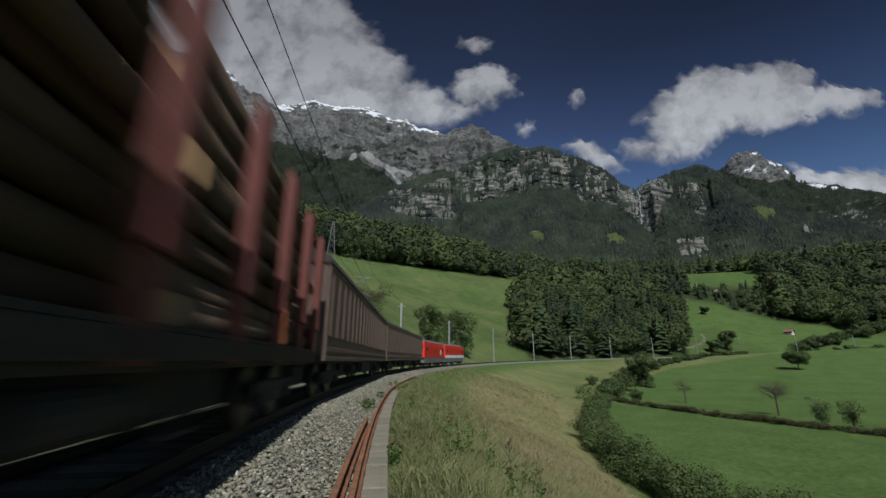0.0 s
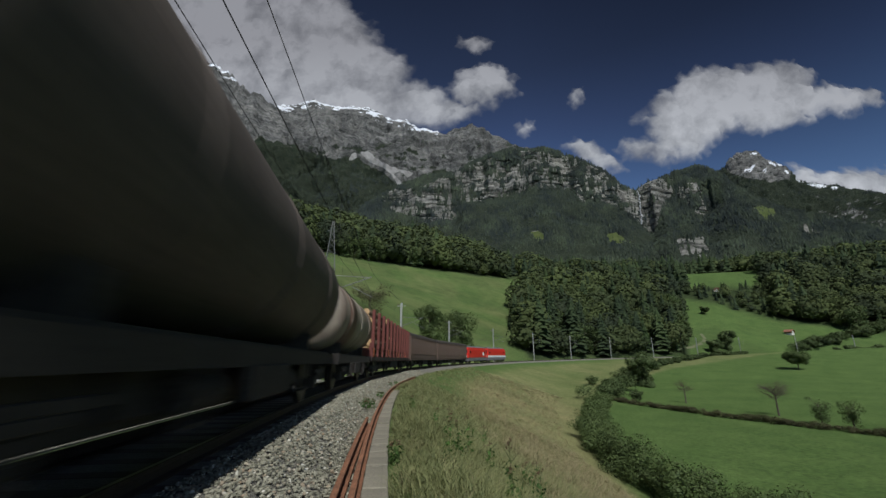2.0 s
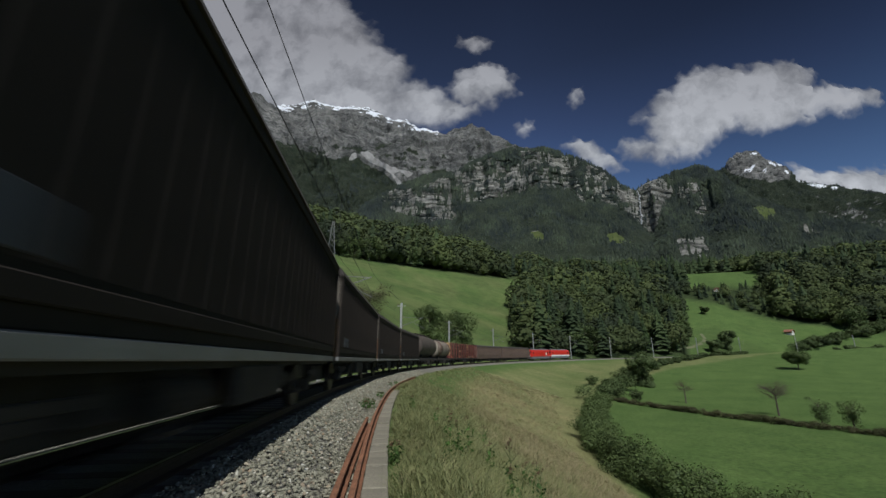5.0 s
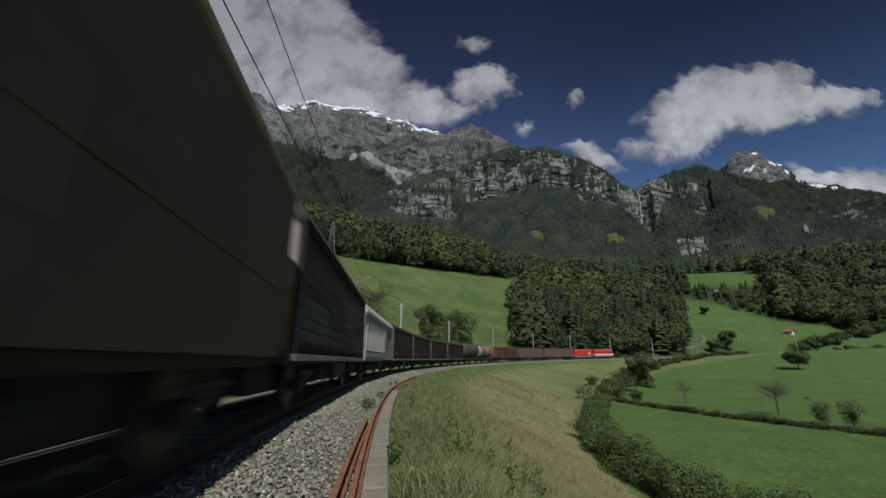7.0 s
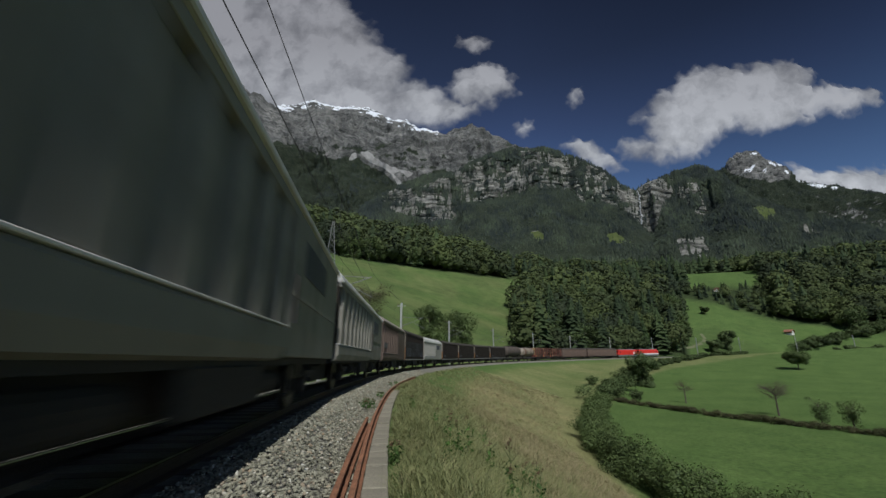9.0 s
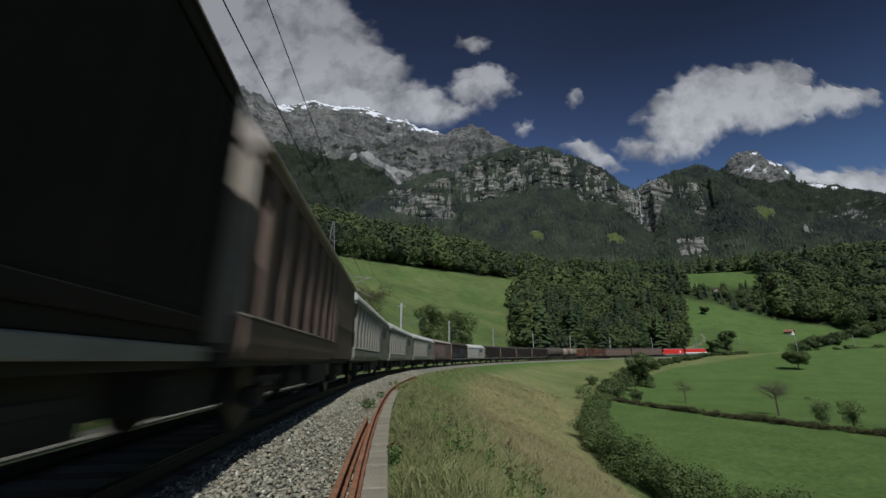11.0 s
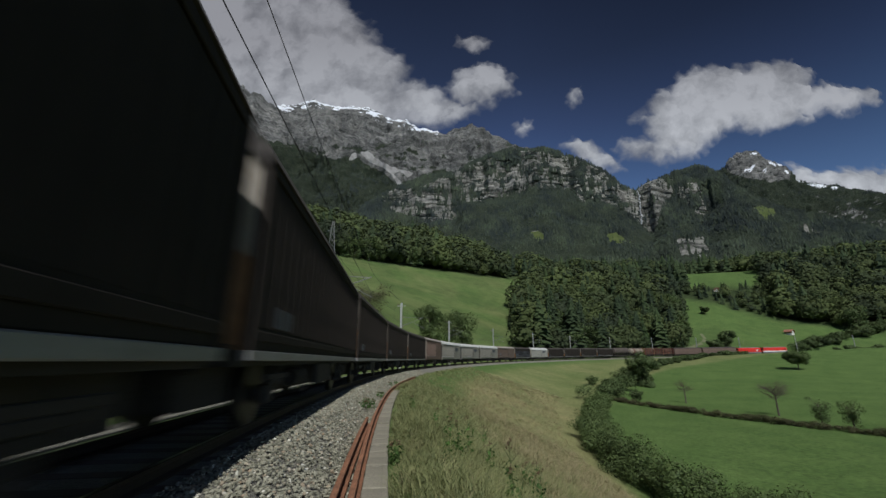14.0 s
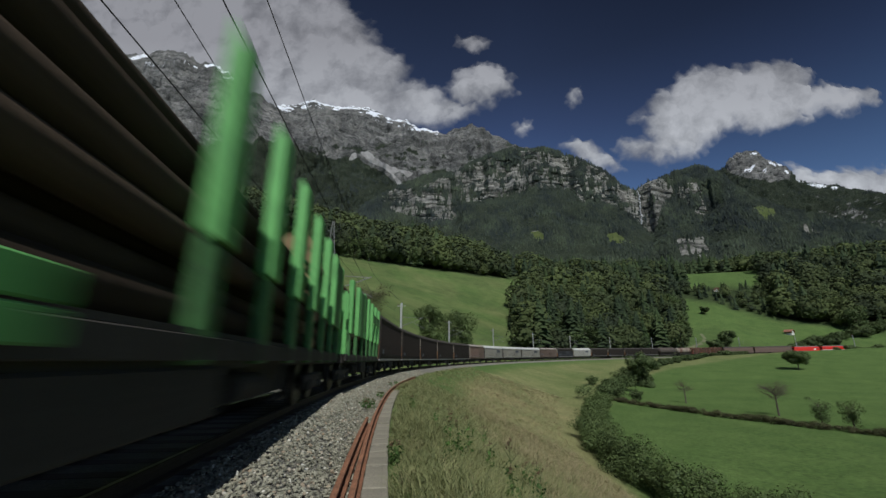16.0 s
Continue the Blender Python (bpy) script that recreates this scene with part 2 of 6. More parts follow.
def gz(x, y):
    return float(ground_z(np.array([x]), np.array([y]))[0])


# ---- ground ----
def mat_ground():
    m, t, b = material("meadow_ground")
    att = functools.partial(attribute, t)
    fine = noise_tex(t, 1.7, 8, 0.7)
    mid = noise_tex(t, 0.16, 6, 0.65)
    lush = ramp(t, mid, [(0.3, (0.066, 0.112, 0.030)), (0.7, (0.100, 0.152, 0.044))])
    dry = ramp(t, mid, [(0.3, (0.18, 0.17, 0.075)), (0.7, (0.33, 0.28, 0.14))])
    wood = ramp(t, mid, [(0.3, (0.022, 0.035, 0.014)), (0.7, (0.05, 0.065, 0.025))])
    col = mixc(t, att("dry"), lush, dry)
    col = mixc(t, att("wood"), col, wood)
    tuft = noise_tex(t, 2.6, 8, 0.72)
    col = mixc(t, 1.0, col, maths(t, "MULTIPLY_ADD", tuft, 2.2, -0.1), "MULTIPLY")
    t.links.new(col, b.inputs["Base Color"])
    b.inputs["Roughness"].default_value = 0.95
    b.inputs["Specular IOR Level"].default_value = 0.1
    bump(t, b, tuft, 0.7, 0.25)
    return m


def build_ground():
    ang = np.radians(np.concatenate([np.arange(-180, -62, 4.0), np.arange(-62, 62, 0.35), np.arange(62, 180, 4.0)]))
    rad = np.concatenate([[0.0], 0.6 * 1.031 ** np.arange(0, 245)])
    A, R = np.meshgrid(ang, rad, indexing="ij")
    x, y = R * np.sin(A), R * np.cos(A)
    z = ground_z(x, y)
    S, Q = on_track(x, y)
    dry = np.clip(sstep(5, 9, Q) * (1 - sstep(-1.5, 1.0, Q - np.interp(S, [0, 20, 30, 50, 80, 130], [15, 15.5, 17, 20.5, 28, 34]))) * (0.75 + 0.5 * fbm(x.ravel() / 9, y.ravel() / 9, 4, 2)) * (1 - 0.5 * sstep(45, 100, y.ravel())) + (Q < -5) * (x.ravel() < 0.3 * y.ravel()) * np.clip(0.13 + 0.3 * fbm(x.ravel() / 16, y.ravel() / 16, 4, 92), 0.03, 0.4), 0, 1)
    # also dims the open hillside: rougher grass, and lower sun put into colour
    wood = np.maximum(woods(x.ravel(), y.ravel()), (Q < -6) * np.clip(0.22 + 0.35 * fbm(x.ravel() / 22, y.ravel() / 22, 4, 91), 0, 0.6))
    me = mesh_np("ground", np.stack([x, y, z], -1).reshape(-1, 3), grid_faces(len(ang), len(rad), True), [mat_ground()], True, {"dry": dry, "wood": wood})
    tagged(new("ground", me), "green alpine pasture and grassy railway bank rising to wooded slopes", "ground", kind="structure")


def woods(x, y):
    """1 where trees close over the hillside, 0 on the open meadows."""
    S, Q = on_track(x, y)
    d = -Q
    a = x / np.maximum(y, 1)
    n = fbm(x / 40, y / 40, 3, 21) * 14
    w = sstep(166, 172, d + n * 0.5) * (a < 0.33)
    # the wood beside the track
    near = sstep(6.5, 9, d + n * 0.1) * sstep(-0.006, 0.006, a + n * 0.0012 - np.interp(d, [6, 14, 35, 70, 110], [0.222, 0.205, 0.180, 0.186, 0.205])) * (1 - sstep(0.595, 0.61, a + n * 0.001))
    w = np.maximum(w, near)
    # right-hand slopes with two meadows
    start = np.interp(a, [0.54, 0.60, 0.66, 0.70, 0.75, 0.86, 1.0, 1.2], [40, 102, 100, 90, 72, 52, 32, 30])
    far = sstep(0, 6, d - start + n * 0.4) * (a >= 0.33)
    gap = (np.abs(d - 178) < 38 + n * 0.5) & (a > 0.615 + 0.001 * n) & (a < 0.81 + 0.002 * n)
    far = np.where(gap, 0, far)
    w = np.maximum(w, far * (a > 0.54))
    return np.clip(np.where((Q > -6.5) | (y < 15), 0, w), 0, 1)


build_ground()


# ---- ballast bed, rails, sleepers ----
MAT_BALLAST = surf("ballast_bed", (0.085, 0.080, 0.064), (0.27, 0.255, 0.21), 9, 0.95, relief=1.0, dist=0.05, big=0.2)
MAT_RUST = surf("rusty_steel", (0.15, 0.066, 0.034), (0.33, 0.155, 0.085), 7, 0.8, relief=0.4, dist=0.004, dirt=(0.06, 0.03, 0.02))
MAT_RAIL = surf("rail_steel", (0.03, 0.022, 0.018), (0.08, 0.06, 0.048), 8, 0.55, 0.6, relief=0.2)
MAT_SHINE = surf("polished_rail_top", (0.34, 0.33, 0.32), (0.52, 0.51, 0.50), 6, 0.28, 1.0, relief=0.05, stretch=(1, 1, 1))
MAT_CONC = surf("old_concrete", (0.16, 0.142, 0.108), (0.30, 0.268, 0.205), 7, 0.9, relief=0.5, dist=0.006, dirt=(0.12, 0.12, 0.08), vary=0.10)


def sweep(name, profile, s0, s1, step, mat, parent=None, closed=True, label="", smooth=False):
    s = np.arange(s0, s1 + 0.01, step)
    k = len(profile)
    rows = [track(s, q, z) for q, z in profile]
    v = np.stack(rows, 1).reshape(-1, 3)
    if closed:
        i, j = np.meshgrid(np.arange(len(s) - 1), np.arange(k), indexing="ij")
        f = np.stack([i * k + j, (i + 1) * k + j, (i + 1) * k + (j + 1) % k, i * k + (j + 1) % k], -1).reshape(-1, 4)
    else:
        f = grid_faces(len(s), k)
    me = mesh_np(name, v, f, [mat], smooth)
    if parent is not None:
        return part(name, me, None, parent, label)
    return new(name, me)


bed = sweep("ballast_bed", [(-4.4, -1.3), (-3.5, -0.62), (-2.3, -0.2), (-1.3, -0.17), (1.3, -0.17), (1.75, -0.20), (2.55, -0.52), (2.85, -0.60), (2.9, -1.3)], -120, 520, 1.0, MAT_BALLAST)
tagged(bed, "grey crushed-stone ballast bed under the railway track", "ballast", kind="structure")
RAILWAY = thing("railway_track", "single railway track with steel rails on sleepers in grey ballast", "railway track", kind="structure")
for side in (-1, 1):
    c = side * 0.7525
    prof = [(c - 0.075, -0.172), (c + 0.075, -0.172), (c + 0.07, -0.155), (c + 0.012, -0.13), (c + 0.012, -0.045), (c + 0.036, -0.03), (c + 0.036, -0.004), (c + 0.028, 0), (c - 0.028, 0), (c - 0.036, -0.004), (c - 0.036, -0.03), (c - 0.012, -0.045), (c - 0.012, -0.13), (c - 0.07, -0.155)]
    sweep("rail", prof, -120, 500, 1.0, MAT_RAIL, RAILWAY)
    sweep("running_surface", [(c - 0.022, 0.0015), (c + 0.022, 0.0015)], -120, 500, 1.0, MAT_SHINE, RAILWAY, False, "bright polished running surface")
_me = bpy.data.meshes.new("sleeper")
_bm = boxes((-1.3, 1.3, -0.13, 0.13, -0.37, -0.165, 0.015))
_bm.to_mesh(_me)
_bm.free()
_me.materials.append(surf("sleeper_wood", (0.04, 0.03, 0.025), (0.12, 0.10, 0.085), 5, 0.9, stretch=(1, 8, 8), vary=0.2))
for i in range(220):
    s = -8 + i * 0.62
    p = track(s)
    o = part("sleeper", _me, None, RAILWAY)
    o.matrix_basis = pose(p[0], p[1], p[2], 0, 0, -math.degrees(np.interp(s, SS, TH)))


# ---- mountains ----
def mat_mountain(name, rock_d, rock_l, strata=0.5, bands=4.0, relief=30.0):
    m, t, b = material(name)
    att = functools.partial(attribute, t)
    fine = noise_tex(t, 0.05, 12, 0.78)
    lay = noise_tex(t, 0.02, 10, 0.75, (0.18, 0.18, bands))
    cracks = noise_tex(t, 0.022, 10, 0.75, (2.2, 2.2, 0.8))
    f = maths(t, "MULTIPLY_ADD", lay, strata, maths(t, "MULTIPLY", fine, 1 - strata))
    f = maths(t, "MULTIPLY_ADD", cracks, 0.25, maths(t, "MULTIPLY", f, 0.75))
    gully = ramp(t, noise_tex(t, 0.010, 10, 0.8, (1.6, 1.6, 0.55)), [(0.38, (0.50, 0.51, 0.50)), (0.47, (1, 1, 1)), (0.60, (1.40, 1.38, 1.35))])
    rock = ramp(t, f, [(0.42, rock_d), (0.49, tuple(a * 0.45 + c * 0.55 for a, c in zip(rock_d, rock_l))), (0.56, rock_l)])
    rock = mixc(t, 1.0, rock, gully, "MULTIPLY")
    broad = ramp(t, noise_tex(t, 0.0042, 6, 0.7, (1.5, 1.5, 0.8)), [(0.40, (0.62, 0.63, 0.62)), (0.52, (1.0, 1.0, 1.0)), (0.64, (1.18, 1.17, 1.14))])
    rock = mixc(t, 1.0, rock, broad, "MULTIPLY")
    veg = ramp(t, fine, [(0.35, (0.018, 0.025, 0.017)), (0.68, (0.048, 0.058, 0.036))])
    alp = ramp(t, fine, [(0.35, (0.06, 0.085, 0.025)), (0.68, (0.12, 0.14, 0.05))])
    scree = ramp(t, fine, [(0.3, (0.26, 0.25, 0.235)), (0.7, (0.42, 0.41, 0.39))])
    edge = lambda a, w: ramp(t, maths(t, "ADD", a, maths(t, "MULTIPLY_ADD", fine, w, -w / 2)), [(0.42, (0, 0, 0)), (0.58, (1, 1, 1))])
    col = mixc(t, edge(att("scree"), 0.9), rock, scree)
    col = mixc(t, edge(att("veg"), 1.4), col, veg)
    col = mixc(t, edge(att("alp"), 0.8), col, alp)
    col = mixc(t, edge(att("snow"), 2.6), col, (0.82, 0.84, 0.88))
    t.links.new(col, b.inputs["Base Color"])
    b.inputs["Roughness"].default_value = 0.95
    b.inputs["Specular IOR Level"].default_value = 0.1
    bump(t, b, f, 1.0, relief)
    return m


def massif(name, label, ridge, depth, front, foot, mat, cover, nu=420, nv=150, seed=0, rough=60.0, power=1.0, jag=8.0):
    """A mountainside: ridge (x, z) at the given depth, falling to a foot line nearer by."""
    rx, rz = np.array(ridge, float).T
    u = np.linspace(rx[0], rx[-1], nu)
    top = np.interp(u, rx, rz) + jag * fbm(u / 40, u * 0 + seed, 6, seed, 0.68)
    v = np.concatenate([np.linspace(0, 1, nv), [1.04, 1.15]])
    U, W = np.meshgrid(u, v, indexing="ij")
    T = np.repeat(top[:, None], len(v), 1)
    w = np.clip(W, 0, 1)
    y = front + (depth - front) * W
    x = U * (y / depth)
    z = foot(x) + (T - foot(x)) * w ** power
    env = np.sin(np.pi * np.clip(w, 0, 1)) ** 0.6 * (1 - 0.6 * sstep(0.9, 1.0, w))
    n = ridged(x / (rough * 5), y / (rough * 5) + seed, 6, seed) - 0.55
    m1 = ridged(x / (rough * 1.5), z / (rough * 1.9) + seed, 5, seed + 9) - 0.55
    m2 = ridged((x + 0.35 * z) / (rough * 0.7), z / (rough * 3.0), 4, seed + 17) - 0.5
    y = y - (n * rough * 2.4 + m1 * rough * 1.6 + m2 * rough * 0.5) * env
    z = z + (n * rough * 1.2 + m1 * rough * 0.35 + fbm(x / rough, y / rough, 5, seed + 3) * rough * 0.35) * env
    z = np.where(W > 1, T - (W - 1) * depth * 0.9, z)
    cov = cover(x, y, z, w, U)
    me = mesh_np(name, np.stack([x, y, z], -1).reshape(-1, 3), grid_faces(nu, len(v)), [mat], True, {k: c for k, c in cov.items()})
    ob = tagged(new(name, me), label, "mountain", kind="structure")
    return (x, y, z, w, U, cov)


MAT_CLIFF = mat_mountain("limestone_cliff", (0.042, 0.043, 0.037), (0.268, 0.260, 0.234), 0.85, 6.0, 14.0)
MAT_HIGH = mat_mountain("high_limestone", (0.032, 0.034, 0.032), (0.205, 0.202, 0.193), 0.55, 1.8, 40.0)

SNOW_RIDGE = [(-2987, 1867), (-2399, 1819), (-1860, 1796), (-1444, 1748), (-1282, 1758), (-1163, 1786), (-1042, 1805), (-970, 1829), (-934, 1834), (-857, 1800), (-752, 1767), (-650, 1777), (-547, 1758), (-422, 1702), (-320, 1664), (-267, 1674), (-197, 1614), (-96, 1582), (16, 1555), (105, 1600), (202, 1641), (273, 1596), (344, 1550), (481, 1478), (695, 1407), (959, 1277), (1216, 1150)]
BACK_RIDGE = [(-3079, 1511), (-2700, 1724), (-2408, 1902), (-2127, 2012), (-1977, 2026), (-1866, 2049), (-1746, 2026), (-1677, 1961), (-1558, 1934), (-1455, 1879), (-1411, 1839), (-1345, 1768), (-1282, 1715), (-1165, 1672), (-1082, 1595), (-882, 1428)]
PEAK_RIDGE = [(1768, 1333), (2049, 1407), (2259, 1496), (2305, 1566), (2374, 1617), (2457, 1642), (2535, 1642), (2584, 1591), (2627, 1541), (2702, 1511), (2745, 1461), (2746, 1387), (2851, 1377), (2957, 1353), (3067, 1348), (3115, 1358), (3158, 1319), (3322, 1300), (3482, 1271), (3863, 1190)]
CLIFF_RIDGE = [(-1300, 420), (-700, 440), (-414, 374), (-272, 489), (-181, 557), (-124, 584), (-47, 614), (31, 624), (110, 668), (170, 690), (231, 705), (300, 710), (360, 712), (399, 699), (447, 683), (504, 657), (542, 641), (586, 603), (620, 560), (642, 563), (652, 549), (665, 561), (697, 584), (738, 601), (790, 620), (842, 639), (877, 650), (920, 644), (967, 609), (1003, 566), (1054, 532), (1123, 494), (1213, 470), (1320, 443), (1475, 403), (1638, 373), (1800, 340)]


SNOW_WOOD = [(-661, 708), (-473, 611), (-407, 572), (-352, 563), (-312, 542), (-243, 546), (-220, 529), (-173, 508), (-107, 450), (-66, 479), (-21, 508), (85, 492), (81, 200), (-900, 200), (-900, 720)]
SCREE = [(-237, 565), (-206, 569), (-186, 546), (-143, 521), (-74, 500), (-96, 482), (-119, 502), (-131, 496), (-111, 471), (-95, 440), (-114, 440), (-142, 492), (-173, 517), (-204, 529)]
SCREE_SMALL = [(-257, 558), (-243, 562), (-238, 545), (-258, 538)]
CLIFF_LEFT = [(-217, 475), (-171, 457), (-110, 449), (-73, 457), (-5, 482), (48, 517), (47, 410), (31, 359), (-35, 351), (-93, 367), (-138, 386), (-176, 418), (-207, 442)]
CLIFF_MAIN = [(40, 486), (72, 521), (135, 548), (212, 565), (250, 568), (300, 556), (350, 551), (399, 533), (446, 503), (480, 480), (517, 452), (523, 384), (524, 346), (492, 377), (470, 400), (412, 420), (374, 413), (340, 443), (292, 456), (237, 449), (150, 426), (70, 416), (33, 410), (9, 397)]
CLIFF_FALL = [(525, 446), (553, 473), (634, 495), (621, 435), (585, 383), (560, 335), (551, 314), (525, 346), (505, 375)]
CLIFF_RIGHT = [(638, 464), (701, 471), (701, 427), (713, 381), (678, 379), (649, 411), (630, 431)]
SLABS = [[(596, 296), (630, 314), (683, 310), (689, 268), (657, 254), (612, 268)], [(810, 481), (851, 473), (865, 443), (831, 446)], [(911, 426), (942, 412), (961, 401), (932, 397), (909, 405)], [(948, 350), (974, 345), (989, 328), (968, 321), (947, 332)]]
ALPS = [[(799, 379), (850, 405), (889, 394), (885, 375), (854, 361), (835, 384)], [(430, 323), (457, 330), (492, 299), (435, 298)], [(229, 328), (248, 336), (268, 324), (264, 305), (240, 305)]]
SCRUB = [[(700, 330), (760, 340), (860, 330), (930, 270), (960, 230), (760, 230)], [(500, 290), (600, 300), (600, 240), (480, 240)]]
PEAK_ROCK = [(779, 600), (991, 600), (952, 481), (900, 473), (838, 481), (787, 500)]
FAR_ROCK = [(1045, 405), (1099, 397), (1164, 361), (1166, 324), (1119, 346), (1065, 375)]


def warped(x, y, z, k=7.0):
    b, e = mils(x, y, z)
    return b, e, b + k * fbm(b / 13, e / 13, 4, 81), e + k * fbm(b / 11, e / 11, 4, 85)


def cover_snow(x, y, z, w, U):
    b, e, wb, we = warped(x, y, z)
    top = 1000 * (np.interp(U, *np.array(SNOW_RIDGE, float).T) - 1) / 2500
    down = top - e
    reach = np.interp(b, [-1100, -700, -520, -470, -380, -340, -300, -250, -180, -100, -55, -15, 10], [14, 22, 28, 30, 30, 12, 8, 14, 26, 24, 14, 4, -20])
    n = fbm(b / 16, e / 5, 5, 31, 0.6)
    snow = sstep(-4, 5, 0.75 * reach - down + 18 * n) * sstep(-0.28, 0.02, fbm(b / 22, (e + 0.2 * b) / 3.2, 4, 33) + 0.22 * sstep(10, 0, down) - 0.10)
    scree = np.maximum(sstep(0, 5, outline(b + 0.4 * (wb - b), e + 0.4 * (we - e), SCREE)), sstep(-3, 2, outline(wb, we, SCREE_SMALL)))
    veg = sstep(-7, 7, outline(wb, we, SNOW_WOOD) + 12 * fbm(b / 30, e / 26, 4, 9))
    crag = sstep(0.20, 0.32, fbm(b / 26, e / 12, 5, 39)) * sstep(640, 560, e) * 0.75
    return {"snow": snow, "scree": scree, "veg": np.maximum(veg, crag) * (1 - scree), "alp": 0 * z}


def cover_back(x, y, z, w, U):
    n = fbm(x / 60, z / 50, 5, 37)
    return {"snow": sstep(0.12, 0.3, n) * sstep(1650, 1850, z) * 0.8, "scree": 0 * z, "veg": sstep(60, -60, z - 1050 - 200 * fbm(x / 200, y / 200, 3, 4)), "alp": 0 * z}


def cover_peak(x, y, z, w, U):
    b, e, wb, we = warped(x, y, z)
    rock = sstep(-4, 4, outline(wb, we, PEAK_ROCK))
    rock = np.maximum(rock, sstep(-6, 8, outline(wb, we, FAR_ROCK)) * sstep(-0.15, 0.15, fbm(b / 12, e / 7, 4, 66)))
    rock = np.maximum(rock, sstep(0.22, 0.34, fbm(b / 26, e / 12, 5, 68)) * sstep(960, 1010, b) * 0.8)
    snow = 0 * z
    for cb, ce, rb, re, lean in ((848, 513, 15, 4, 0.7), (912, 528, 8, 5, -0.4), (932, 524, 7, 4, -0.3), (868, 561, 10, 3, 0.1), (946, 502, 7, 3, -0.4), (886, 508, 6, 3, 0.5), (1022, 463, 24, 6, -0.15), (1066, 456, 10, 4, -0.1), (980, 476, 12, 3, -0.2)):
        q = ((wb - cb) / rb) ** 2 + ((we - ce - lean * (wb - cb)) / re) ** 2
        snow = np.maximum(snow, sstep(1.5, 0.6, q))
    return {"snow": snow, "scree": 0 * z, "veg": 1 - rock, "alp": 0 * z}


def cover_cliff(x, y, z, w, U):
    b, e, wb, we = warped(x, y, z)
    rock = 0 * z
    for o in (CLIFF_LEFT, CLIFF_MAIN, CLIFF_FALL, CLIFF_RIGHT):
        rock = np.maximum(rock, sstep(-3, 3, outline(wb, we, o)))
    for o in SLABS:
        rock = np.maximum(rock, 0.85 * sstep(-8, 6, outline(wb, we, o) + 14 * fbm(b / 16, e / 12, 4, 58)))
    g = fbm(b / 8, e / 42, 4, 55)
    ledge = fbm(b / 26, e / 5.0 + 0.012 * b, 4, 57)
    clump = fbm(b / 13, e / 15, 4, 59)
    holes = np.maximum(sstep(0.15, 0.25, g + 0.4 * clump), sstep(0.25, 0.37, ledge + 0.5 * clump))
    holes = holes * np.where((b > 500) & (b < 600), 0.25, 1.0)
    alp = 0 * z
    for o in ALPS:
        alp = np.maximum(alp, sstep(-2, 3, outline(wb, we, o)))
    for o in SCRUB:
        alp = np.maximum(alp, 0.34 * sstep(-15, 25, outline(wb, we, o)) * sstep(-0.1, 0.2, fbm(b / 24, e / 18, 4, 62)))
    rock = rock * (1 - 0.95 * holes)
    return {"snow": 0 * z, "scree": 0 * z, "veg": (1 - rock) * (1 - alp), "alp": alp}


CLIFF_TOP = [(-223, 476), (-145, 458), (-98, 451), (-37, 466), (25, 483), (88, 528), (136, 554), (247, 566), (340, 548), (416, 519), (489, 476), (520, 456), (531, 446), (566, 480), (647, 498), (708, 490), (795, 459), (941, 426)]
CLIFF_FOOT = [(-221, 443), (-142, 384), (-96, 368), (-36, 352), (32, 358), (55, 410), (147, 422), (240, 445), (331, 434), (405, 410), (477, 384), (507, 353), (524, 338), (551, 314), (597, 377), (647, 402), (703, 377), (790, 434), (936, 407)]


